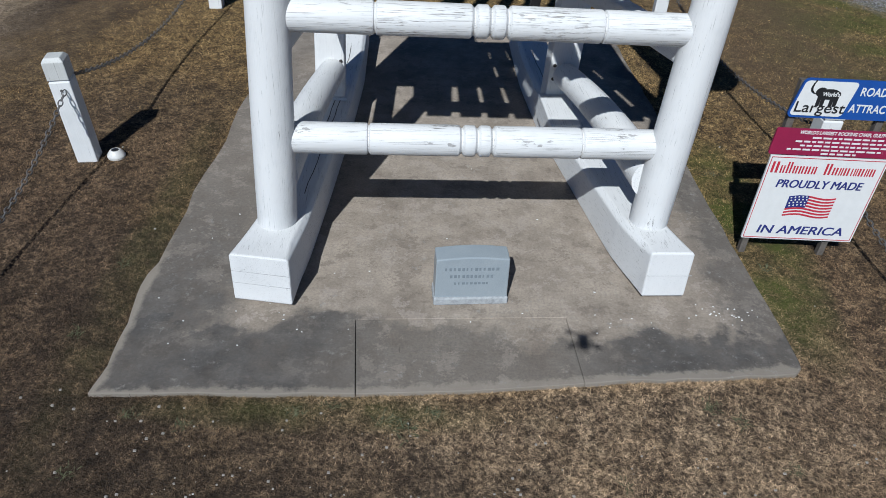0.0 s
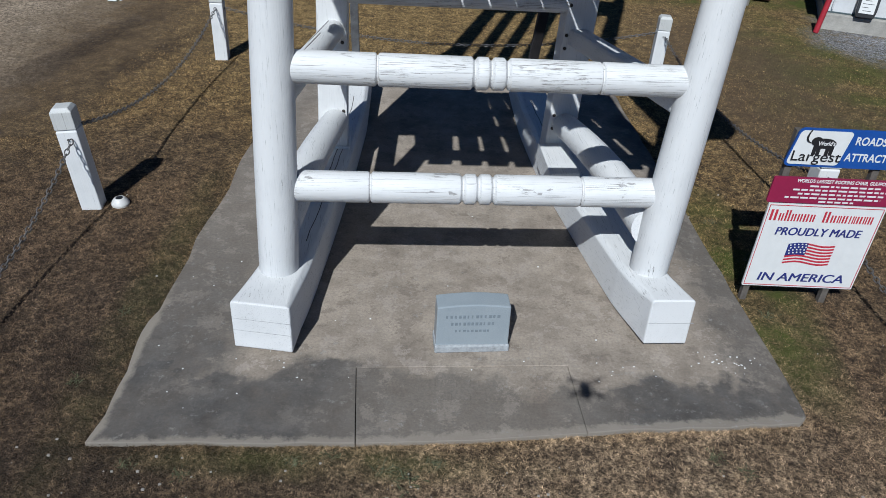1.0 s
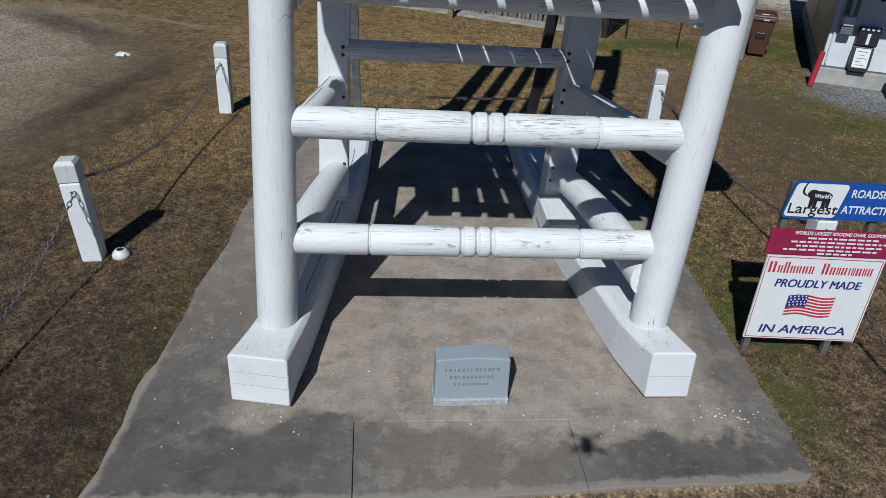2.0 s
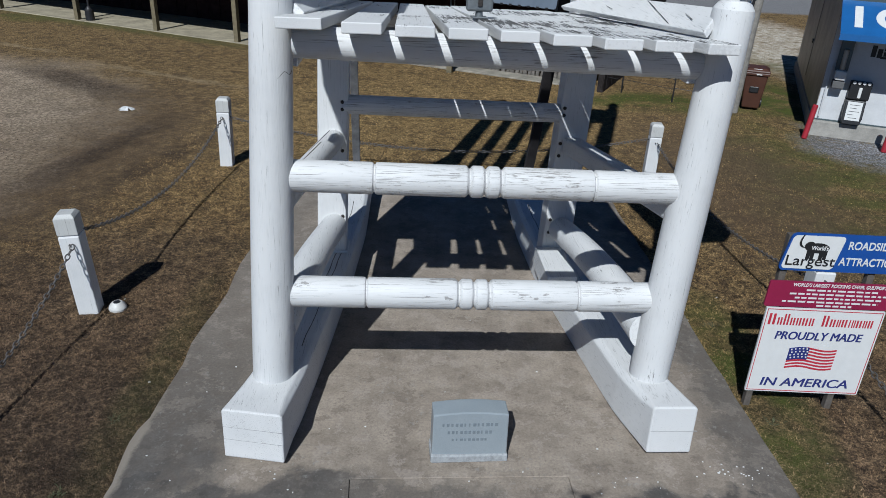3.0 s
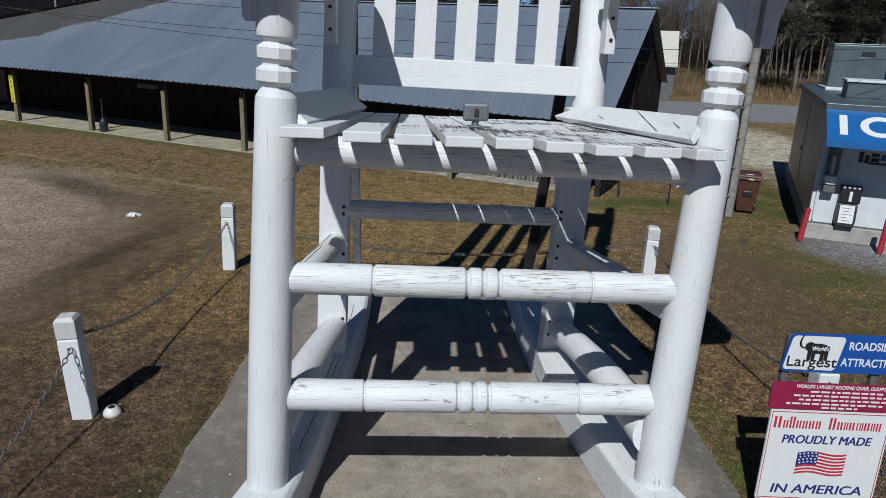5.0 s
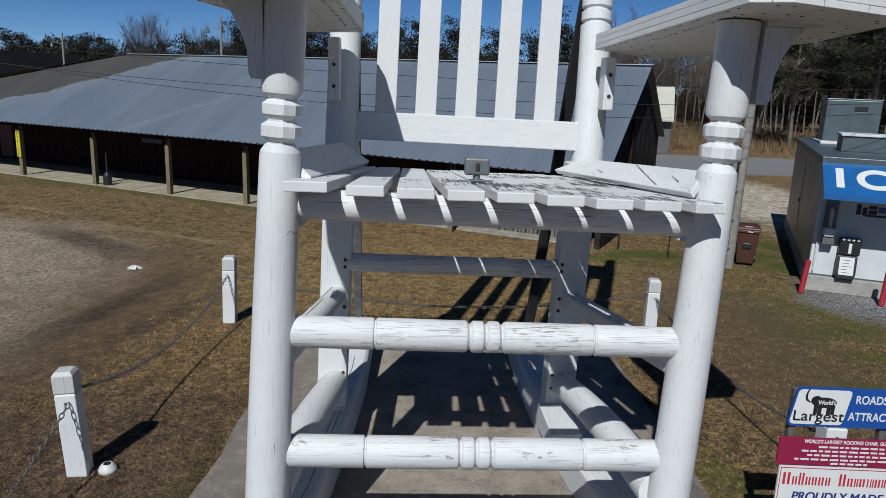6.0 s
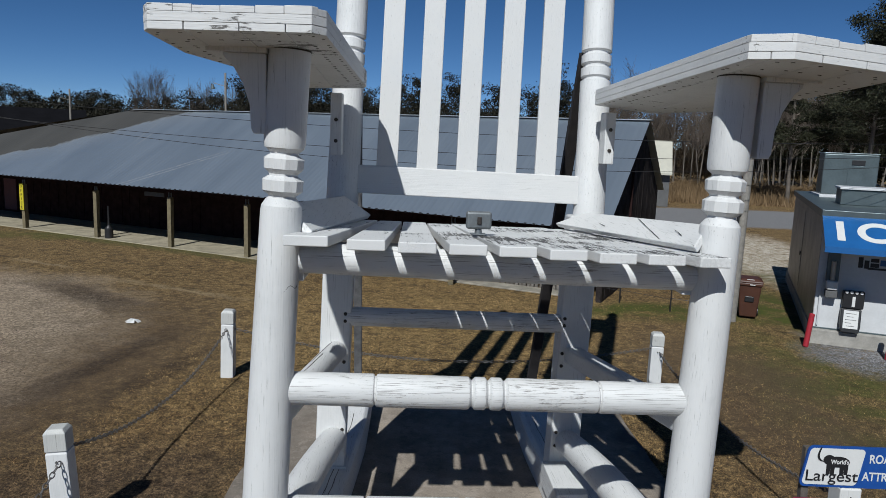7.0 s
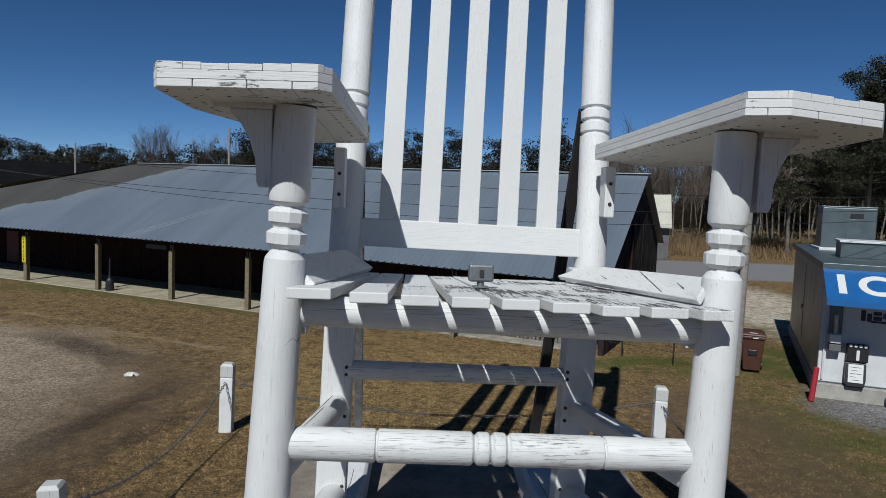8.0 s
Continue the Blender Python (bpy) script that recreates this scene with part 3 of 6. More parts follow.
def lettering(name, text, size, m, material, parent, depth=0.003, squash=1.0, shear=0.0, bold=0.0):
    """Raised letters in the built-in font, centred at m's origin and facing m's +z."""
    cu = bpy.data.curves.new(name, "FONT")
    cu.body, cu.size, cu.extrude, cu.align_x, cu.align_y = text, size, depth, "CENTER", "CENTER"
    cu.shear, cu.offset = shear, bold
    tmp = new(name, cu)
    bpy.context.view_layer.update()
    me = bpy.data.meshes.new_from_object(tmp.evaluated_get(bpy.context.evaluated_depsgraph_get()))
    bpy.data.objects.remove(tmp)
    bpy.data.curves.remove(cu)
    me.materials.clear()
    me.materials.append(material)
    me.transform(m @ Matrix.Diagonal((squash, 1, 1, 1)))
    ob = new(name, me)
    ob.parent = parent
    return ob


def points_mesh(name, verts, faces, material, parent=None):
    me = bpy.data.meshes.new(name)
    me.from_pydata(verts, [], faces)
    me.materials.append(material)
    ob = new(name, me)
    ob.parent = parent
    return ob


# ---------------------------------------------------------------- ground
GZ = -0.05
bm = bmesh.new()
xs = [-3000, -900, -300, -120, -60, -40, -25, -15, -8, -4, 0, 4, 8, 15, 25, 40, 60, 120, 300, 900, 3000]
ys = [-3000, -900, -200, -60, -20, -8, 0, 4, 8, 12, 18, 25, 35, 50, 70, 100, 150, 300, 900, 3000]
grid = [[bm.verts.new((x, y, GZ)) for x in xs] for y in ys]
for a, b in zip(grid, grid[1:]):
    for k in range(len(xs) - 1):
        bm.faces.new((a[k], a[k + 1], b[k + 1], b[k]))
tagged(part("ground", bm, GROUND), "brown winter lawn with a worn gravel drive", "ground", kind="structure")

# concrete pad: a broad slab and, let into its front, a lettered panel
rnd = random.Random(4)


def ragged(p0, p1, n, amp):
    out = []
    for i in range(n):
        t = i / n
        out.append((p0[0] + (p1[0] - p0[0]) * t + rnd.uniform(-amp, amp), p0[1] + (p1[1] - p0[1]) * t + rnd.uniform(-amp, amp)))
    return out


pad = [(-2.72, 3.88)] + ragged((-2.5, 3.90), (-0.57, 3.955), 9, 0.012) + [(-0.565, 3.96), (-0.645, 4.855), (1.335, 4.975), (1.385, 4.15)]
pad += ragged((1.5, 4.17), (3.22, 4.32), 9, 0.014) + [(3.30, 4.335), (3.37, 4.40), (3.385, 4.48)]
pad += ragged((3.38, 4.9), (3.22, 12.5), 22, 0.012) + [(3.2, 12.7)] + ragged((2.8, 12.7), (-2.5, 12.65), 8, 0.02) + [(-2.56, 12.6)]
pad += ragged((-2.58, 12.2), (-2.68, 6.1), 15, 0.014) + [(-2.69, 5.86)] + ragged((-2.70, 5.6), (-2.71, 4.0), 9, 0.014)
pad = [(x + (0.020 * math.sin(3.3 * y) + 0.014 * math.sin(8.1 * y) if x < -2.5 and y > 4.1 else 0.0), y) for x, y in pad]
bm = slab(bmesh.new(), pad, GZ - 0.08, 0.0, 0.008)
pavement = tagged(part("pavement", bm, CONCRETE), "stained grey concrete pad under the rocking chair", "concrete pad", kind="structure")
panel = [(-0.559, 3.962), (0.4, 4.03), (1.382, 4.148), (1.332, 4.971), (-0.640, 4.850)]
part("pavement_panel", slab(bmesh.new(), panel, GZ - 0.08, -0.003, 0.006), CONCRETE, pavement, "panel cast into the front of the pad")

# ---------------------------------------------------------------- giant rocking chair
YAW = 3.2
CHAIR = pose(0.40, 5.18, 0, 0, 0, YAW)
chair = thing("rocking_chair", "giant white-painted wooden rocking chair with weathered peeling paint", "rocking chair", CHAIR)

# rockers: (depth, inner edge, underside)
for side, inner in ((-1, ((0, 1.65), (0.6, 1.56), (1.7, 1.43), (3.4, 1.25), (4.9, 1.13), (6.7, 1.08))),
                    (1, ((0, 1.71), (0.6, 1.58), (1.7, 1.46), (3.4, 1.27), (4.9, 1.22), (6.7, 1.24)))):
    secs = []
    for i in range(29):
        w = 6.3 * i / 28
        for (w0, u0), (w1, u1) in zip(inner, inner[1:]):
            if w0 <= w <= w1:
                u = u0 + (u1 - u0) * (w - w0) / (w1 - w0)
                break
        wide = 0.55 - 0.06 * min(1, w / 0.8) if side < 0 else 0.425 + 0.035 * min(1, w / 1.2)
        z0 = (0.045 * max(0, 1 - w / 0.9) ** 2 if side < 0 else 0.055 * max(0, 1 - w / 1.5) ** 2) + 0.03 * max(0, w - 4.3) ** 2
        h = 0.51 - 0.05 * min(1, w / 2)
        c = 0.05 if i else 0.02
        wf = w - (0.02 if i == 0 else 0)
        pts = [(u, z0), (u + wide, z0), (u + wide, z0 + h - 0.02), (u + wide - 0.02, z0 + h), (u + c, z0 + h), (u, z0 + h - c)]
        toe = 0.10 if side < 0 and i == 0 else 0.0
        secs.append([(side * a, wf + (0.03 * (b - z0) / h if i == 0 else 0) - toe * (1 - (a - u) / wide), b) for a, b in pts])
    rocker = part("rocker", soften(loft(bmesh.new(), secs), 0.016, 0.6), WHITE_Y, chair)
    # open joints between the laminated boards, along the top
    for k0, k1, inset in ((5, 16, 0.085), (9, 24, 0.15)) if side < 0 else ((12, 24, 0.12),):
        seam = bmesh.new()
        run = [Vector((side * (abs(q[4][0]) + inset + 0.006 * math.sin(2.3 * k)), q[4][1], q[4][2] + 0.001)) for k, q in enumerate(secs)][k0:k1]
        for a, b in zip(run, run[1:]):
            bar(seam, a, b, 0.0045, seg=6, rings=2, ease=0.0005)
        part("joint", seam, BOLT, rocker, "dark open joint between boards")

# joints between the laminated boards on the rockers' front ends
for side, a, b, zs in ((-1, 1.66, 2.19, (0.24, 0.37)), (1, 1.72, 2.16, (0.30,))):
    for z in zs:
        q = -0.02 + 0.03 * (z - 0.045) / 0.51 - 0.002
        toe = 0.10 if side < 0 else 0.0
        part("joint", loft(bmesh.new(), [[(side * x, q - t, z - 0.0015), (side * x, q - t + 0.01, z - 0.0015), (side * x, q - t + 0.01, z + 0.0015), (side * x, q - t, z + 0.0015)] for x, t in ((a, toe), (b, 0.0))]), SEAM, chair)

# front posts, turned with beads below the arms
FRONT = {-1: ((-1.84, 0.62, 0.47), (-1.595, 0.68, 5.27)), 1: ((1.86, 0.62, 0.47), (2.035, 0.70, 5.215))}
for side, (p0, p1) in FRONT.items():
    z = 4.03 - 0.47 if side < 0 else 3.97 - 0.47
    L = (Vector(p1) - Vector(p0)).length
    prof = [(0.0, 0.185), (0.02, 0.19), (0.6, 0.190), (1.2, 0.188), (1.8, 0.184), (2.4, 0.178), (3.0, 0.172), (z - 0.02, 0.166), (z + 0.02, 0.160), (z + 0.06, 0.135), (z + 0.085, 0.115),
            (z + 0.10, 0.115), (z + 0.14, 0.165), (z + 0.225, 0.168), (z + 0.26, 0.118), (z + 0.275, 0.118), (z + 0.315, 0.160), (z + 0.395, 0.165), (z + 0.43, 0.118), (z + 0.445, 0.118),
            (z + 0.48, 0.158), (z + 0.52, 0.166), (z + 0.9, 0.165), (L, 0.165)]
    low = [p for p in prof if p[0] <= z + 0.061]
    part("front_post", lathe(bmesh.new(), p0, p1, low + [(z + 0.085, 0.115)], 40, 0.004), WHITE_POST, chair, smooth=True)
    beads = [p for p in prof if z + 0.08 < p[0] < z + 0.50]
    part("bead_turning", lathe(bmesh.new(), p0, p1, beads, 10), WHITE_POST, chair, "faceted turned beads")
    part("arm_post", lathe(bmesh.new(), p0, p1, [(z + 0.47, 0.118)] + [p for p in prof if p[0] >= z + 0.48], 32, 0.003), WHITE_POST, chair, smooth=True)


bm = bmesh.new()
ring = []
for i in range(15):
    a = radians(262 + 6 * i)
    ring.append(Vector((-1.69 + 0.1735 * math.cos(a), 0.66 + 0.1735 * math.sin(a), 3.37 + 0.02 * math.sin(i * 0.9) + 0.0025 * i)))
for a, b in zip(ring, ring[1:]):
    bar(bm, a, b, 0.0022, seg=6, rings=2, ease=0.0005)
part("crack", bm, BOLT, chair, "dark crack round the post")


def turned_rail(p0, p1, r, cuts, beads, wobble=0.006):
    """A rail with saw-cut grooves and small beads, at metres along it."""
    L = (Vector(p1) - Vector(p0)).length
    marks = sorted([(c, 0.014, 0.86) for c in cuts] + [(b, 0.026, 0.80) for b in beads])
    prof = [(0, r * 0.9), (0.015, r)]
    for c, half, depth in marks:
        while prof[-1][0] < c - half - 0.5:
            prof.append((prof[-1][0] + 0.4, r))
        prof += [(c - half - 0.012, r), (c - half, r * 0.975), (c - 0.004, r * depth), (c + 0.004, r * depth), (c + half, r * 0.975), (c + half + 0.012, r)]
    prof += [((prof[-1][0] + L) / 2, r), (L - 0.015, r), (L, r * 0.9)]
    return lathe(bmesh.new(), p0, p1, prof, 28, wobble)


part("lower_rail", turned_rail((-1.80, 0.69, 1.375), (1.90, 0.69, 1.335), 0.146, [0.86, 2.84], [1.715, 1.86, 2.00]), WHITE_CHIPPED, chair, "turned rail with chipped white paint", smooth=True)
part("upper_rail", turned_rail((-1.75, 0.69, 2.505), (1.96, 0.69, 2.445), 0.140, [0.88, 2.80], [1.70, 1.84, 1.98]), WHITE_X, chair, "turned rail with flaking white paint", smooth=True)
part("seat_beam", bar(bmesh.new(), (-1.70, 0.74, 3.615), (2.00, 0.74, 3.535), 0.128, wobble=0.004, seg=28), WHITE_X, chair, "round front beam under the seat", smooth=True)

# back posts: square legs below the seat, turned above it
for side, leg, up in ((-1, (-1.70, -1.33), ((-1.42, 3.56, 3.62), (-1.27, 4.62, 10.0))), (1, (1.28, 1.66), ((1.63, 3.56, 3.58), (1.81, 4.62, 9.95)))):
    secs = []
    for i, z in enumerate((0.42, 1.2, 2.0, 2.8, 3.75)):
        k = (z - 0.42) / 3.3
        a, b = leg[0] + 0.10 * k * (1 if side < 0 else 0.9), leg[1] + 0.10 * k * (1 if side < 0 else 0.9)
        if z > 3:
            a, b = a - 0.0, b + 0.0
        secs.append([(a, 3.40, z), (b, 3.40, z), (b, 3.72, z), (a, 3.72, z)])
    part("back_leg", soften(loft(bmesh.new(), secs), 0.02), WHITE_Z, chair)
    s = 1.87 if side < 0 else 1.86
    prof = [(0, 0.17), (0.05, 0.195), (0.5, 0.195), (1.2, 0.19), (s - 0.02, 0.187), (s, 0.155), (s + 0.02, 0.155), (s + 0.035, 0.183), (s + 0.14, 0.185), (s + 0.16, 0.152), (s + 0.18, 0.152),
            (s + 0.20, 0.183), (s + 0.30, 0.185), (s + 0.32, 0.155), (s + 0.34, 0.155), (s + 0.36, 0.188), (3.4, 0.185), (5.4, 0.17), (5.8, 0.165), (5.9, 0.12), (6.0, 0.12), (6.15, 0.16), (6.3, 0.14), (6.42, 0.05)]
    part("back_post", lathe(bmesh.new(), up[0], up[1], prof, 32, 0.003), WHITE_POST, chair)

part("rear_stretcher", bar(bmesh.new(), (-1.34, 3.5, 2.42), (1.36, 3.5, 2.38), 0.118, wobble=0.004), WHITE_X, chair, smooth=True)
for side in (-1, 1):
    # the lower stretcher bows upwards and thins towards the back leg
    a, b = Vector((side * 1.48 + 0.02, 3.47, 0.84)), Vector((side * 1.80, 0.66, 0.97))
    secs = []
    for i in range(13):
        q = i / 12
        r = 0.158 + 0.035 * q
        c = a.lerp(b, q) + Vector((0, 0, 0.075 * math.sin(math.pi * q)))
        secs.append([c + Vector((r * math.cos(k * math.pi / 12), 0.03 * math.sin(k * math.pi / 12), r * math.sin(k * math.pi / 12))) for k in range(24)])
    part("side_stretcher", loft(bmesh.new(), secs), WHITE_Y, chair, smooth=True)
    p0, p1 = Vector((side * 1.47 + 0.03, 3.5, 1.99)), Vector((side * 1.80 + 0.08, 0.64, 2.24))
    if side > 0:
        part("side_stretcher", box(bmesh.new(), (-0.11, -0.10, 0), (0.11, 0.10, 2.89), 0.03, along(p0, p1)), WHITE_Y, chair)
    else:
        part("side_stretcher", bar(bmesh.new(), p0, p1, 0.128, wobble=0.012, seg=24), WHITE_Y, chair, "round stretcher with a long split", smooth=True)
        for q0, q1, a0, a1 in ((0.05, 0.42, 1.9, 2.1), (0.30, 0.62, 1.6, 1.75)):
            ends = [p0.lerp(p1, q) + Vector((0.129 * math.cos(a), 0, 0.129 * math.sin(a))) for q, a in ((q0, a0), (q1, a1))]
            part("crack", bar(bmesh.new(), ends[0], ends[1], 0.006, 0.002, 6, 2, ease=0.001), BOLT, chair)

# packing block on the rocker before the back leg
part("foot_block", box(bmesh.new(), (1.20, 2.53, 0.28), (1.57, 3.44, 0.585), 0.014, jitter=0.006), WHITE_Y, chair, "packing block before the back leg")
part("foot_collar", box(bmesh.new(), (-1.72, 3.37, 0.44), (-1.30, 3.75, 0.50), 0.012, jitter=0.004), WHITE_Y, chair)

# seat: side and rear bearers, nine fanned slats, two canted side boards
part("seat_bearer", box(bmesh.new(), (-1.62, 0.7, 3.42), (-1.48, 3.45, 3.60), 0.01), WHITE_Y, chair)
part("seat_bearer", box(bmesh.new(), (1.72, 0.7, 3.38), (1.86, 3.45, 3.56), 0.01), WHITE_Y, chair)
part("seat_bearer", box(bmesh.new(), (-1.30, 3.10, 3.38), (1.40, 3.26, 3.54), 0.01), WHITE_X, chair)
part("seat_bearer", box(bmesh.new(), (-1.93, 1.52, 3.47), (1.72, 1.84, 3.59), 0.01), WHITE_X, chair)
rnd = random.Random(11)
for i in range(9):
    uf, ur = -1.345 + 0.3925 * i, -1.10 + 0.283 * i
    wf, wr = 0.148 if i != 8 else 0.125, 0.132
    if i == 0:
        uf, wf = -1.41, 0.17
    f0, r0 = 0.26 + rnd.uniform(-0.015, 0.015), 3.22 + rnd.uniform(-0.03, 0.03)
    zf = 3.855 - 0.0245 * (uf + 1.3) + rnd.uniform(-0.006, 0.006)
    zr = 3.655 - 0.018 * (ur + 1.1) + rnd.uniform(-0.006, 0.006)
    t = 0.085
    secs = []
    for k in range(5):
        q = k / 4
        u, w, z, hw = uf + (ur - uf) * q, f0 + (r0 - f0) * q, zf + (zr - zf) * q, wf + (wr - wf) * q
        secs.append([(u - hw, w, z - t), (u + hw, w, z - t), (u + hw, w, z), (u - hw, w, z)])
    part("seat_slat", soften(loft(bmesh.new(), secs), 0.009), WHITE_SEAT_SOUND if i < 3 else WHITE_SEAT, chair, "slat with white paint flaking to grey wood")

for name, lo0, lo1, hi0, hi1 in (("side_board", (-1.40, 0.60, 3.85), (-1.05, 3.28, 3.71), (-1.66, 0.80, 4.05), (-1.36, 3.22, 3.93)),
                                 ("side_board", (1.73, 0.56, 3.815), (1.14, 3.20, 3.685), (1.90, 0.72, 3.99), (1.52, 3.26, 3.82))):
    lo0, lo1, hi0, hi1 = (Vector(p) for p in (lo0, lo1, hi0, hi1))
    n = (lo1 - lo0).cross(hi0 - lo0).normalized() * 0.065
    n = n if n.z < 0 else -n
    secs = [[lo0, hi0, hi0 + n, lo0 + n], [lo0.lerp(lo1, 0.5), hi0.lerp(hi1, 0.5), hi0.lerp(hi1, 0.5) + n, lo0.lerp(lo1, 0.5) + n], [lo1, hi1, hi1 + n, lo1 + n]]
    part(name, soften(loft(bmesh.new(), secs), 0.012), WHITE_Y, chair, "canted board along the edge of the seat")

    if lo0.x > 0:
        for q0, h0, q1, h1 in ((0.20, 0.10, 0.36, 0.62), (0.36, 0.62, 0.48, 0.95), (0.10, 0.40, 0.16, 0.60), (0.62, 0.30, 0.70, 0.42)):
            a, b = lo0.lerp(lo1, q0).lerp(hi0.lerp(hi1, q0), h0), lo0.lerp(lo1, q1).lerp(hi0.lerp(hi1, q1), h1)
            part("crack", bar(bmesh.new(), a - n * 0.02, b - n * 0.02, 0.0035, 0.002, 6, 2, ease=0.001), BOLT, chair)

# back: lower rail, five slats, crest
LEAN = 0.165


def back_w(z):
    return 3.52 + LEAN * (z - 3.9)


secs = [[(u, back_w(z0), z0), (u, back_w(z0) + 0.10, z0), (u, back_w(z1) + 0.10, z1), (u, back_w(z1), z1)] for u, z0, z1 in ((-1.32, 3.945, 4.280), (0.1, 3.915, 4.255), (1.54, 3.885, 4.230))]
part("back_rail", soften(loft(bmesh.new(), secs), 0.012), WHITE_CLEAN, chair)
secs = [[(u, back_w(z0), z0), (u, back_w(z0) + 0.12, z0), (u, back_w(z1) + 0.12, z1), (u, back_w(z1), z1)] for u, z0, z1 in ((-1.28, 8.1, 9.2), (-0.5, 8.15, 9.42), (0.22, 8.15, 9.5), (0.9, 8.15, 9.42), (1.76, 8.1, 9.2))]
part("crest_rail", soften(loft(bmesh.new(), secs), 0.012), WHITE_CLEAN, chair)
for i in range(5):
    ub, ut = -0.885 + 0.4865 * i, -0.835 + 0.4925 * i
    secs = []
    for k in range(6):
        z = 4.20 + (8.25 - 4.20) * k / 5
        u = ub + (ut - ub) * (z - 4.2) / 2.05
        secs.append([(u - 0.128, back_w(z) + 0.02, z), (u + 0.128, back_w(z) + 0.02, z), (u + 0.128, back_w(z) + 0.085, z), (u - 0.128, back_w(z) + 0.085, z)])
    part("back_slat", soften(loft(bmesh.new(), secs), 0.01), WHITE_BACK, chair)

# arms: an upper board on a lower layer of planks, outline in plan
ARMS = {-1: [(-1.33, -0.10), (-1.24, 0.0), (-1.12, 3.05), (-1.16, 3.22), (-1.80, 3.32), (-2.48, 0.9), (-2.48, 0.0), (-2.42, -0.10)],
        1: [(1.756, -0.01), (2.02, -0.16), (2.79, -0.03), (3.04, 0.32), (3.05, 1.32), (2.81, 2.86), (2.29, 3.55), (1.53, 3.25)]}


def clip_half(poly, a, b, c):
    """The part of a convex outline where a x + b y <= c."""
    out = []
    for (x0, y0), (x1, y1) in zip(poly, poly[1:] + poly[:1]):
        d0, d1 = a * x0 + b * y0 - c, a * x1 + b * y1 - c
        if d0 <= 0:
            out.append((x0, y0))
        if d0 * d1 < 0:
            s = d0 / (d0 - d1)
            out.append((x0 + (x1 - x0) * s, y0 + (y1 - y0) * s))
    return out


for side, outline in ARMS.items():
    z0, a, b, u0 = (5.277, 0.018, -0.042, -1.316) if side < 0 else (5.232, -0.05, -0.06, 1.90)
    tilt = Matrix(((1, 0, 0, 0), (0, 1, 0, 0), (a, b, 1, z0 - a * u0 - b * 0.43), (0, 0, 0, 1)))
    area = sum(x0 * y1 - x1 * y0 for (x0, y0), (x1, y1) in zip(outline, outline[1:] + outline[:1]))
    outline = outline if area > 0 else outline[::-1]
    arm = part("armrest", slab(bmesh.new(), outline, 0.055, 0.118, 0.003), WHITE_ARM_WORN if side < 0 else WHITE_ARM, chair, "wide layered armrest with chamfered front corners")
    arm.data.transform(tilt)
    us = sorted(p[0] for p in outline)
    rnd = random.Random(40 + side)
    for n, z_lo, z_hi in ((4, 0.0, 0.052), (7, 0.120, 0.172)):
        cut = [0.0] + [rnd.uniform(-0.22, 0.22) for _ in range(n - 1)] + [0.0]
        for i in range(n):
            gap = 0.0015 if z_lo else (0.005, 0.002, 0.004, 0.002)[i]
            lo, hi = us[0] + (us[-1] - us[0]) * (i + cut[i]) / n + gap, us[0] + (us[-1] - us[0]) * (i + 1 + cut[i + 1]) / n - gap
            strip = clip_half(clip_half(outline, 1, 0, hi), -1, 0, -lo)
            strip = [(x, y) for k, (x, y) in enumerate(strip) if math.dist((x, y), strip[k - 1]) > 0.012]
            if len(strip) > 2:
                dy = rnd.uniform(-0.003, 0.003)
                strip = [(x, y + dy) for x, y in strip]
                pl = part("plank", slab(bmesh.new(), strip, z_lo, z_hi + (rnd.uniform(-0.010, 0.006) if z_lo else 0.0), 0.003), WHITE_ARM_WORN if rnd.random() < (0.3 if side < 0 else 0.0) else WHITE_ARM, arm)
                pl.data.transform(tilt)
    # nail heads under the arm
    bm = bmesh.new()
    rnd = random.Random(5 + side)
    cx, cy = sum(p[0] for p in outline) / len(outline), sum(p[1] for p in outline) / len(outline)
    for i in range(len(outline)):
        (x0, y0), (x1, y1) = outline[i], outline[(i + 1) % len(outline)]
        L = math.hypot(x1 - x0, y1 - y0)
        for j in range(max(1, int(L / 0.17))):
            for inset in (0.93, 0.74):
                q = (j + 0.5 + rnd.uniform(-0.35, 0.35)) / max(1, int(L / 0.17))
                x, y = cx + (x0 + (x1 - x0) * q - cx) * inset, cy + (y0 + (y1 - y0) * q - cy) * inset
                r = rnd.uniform(0.009, 0.015)
                box(bm, (x - r, y - r * 0.45, -0.003), (x + r, y + r * 0.45, 0.002))
    nails = tagged(part("nail_heads", bm, BOLT, arm, "dark nail holes in the underside"), kind="stuff")
    nails.data.transform(tilt)
    # corbel outside the post
    o = FRONT[side][1]
    k = side
    prof = [(0.172, -0.045), (0.50, -0.045), (0.495, -0.08), (0.43, -0.14), (0.35, -0.28), (0.30, -0.44), (0.29, -0.62), (0.27, -0.66), (0.168, -0.66)]
    secs = [[(o[0] + k * x - 0.03 * d, 0.60 + d, o[2] + 0.0 + z) for x, z in prof] for d in (0.0, 0.13)]
    part("corbel", soften(loft(bmesh.new(), secs), 0.008), WHITE_Z, chair)
    xs_c = sorted((o[0] + k * 0.16, o[0] + k * 0.62))
    part("corbel_cap", box(bmesh.new(), (xs_c[0], 0.55, o[2] - 0.045), (xs_c[1], 0.78, o[2] - 0.002), 0.006), WHITE_Z, chair)
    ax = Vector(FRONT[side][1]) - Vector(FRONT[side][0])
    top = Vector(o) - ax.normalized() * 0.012
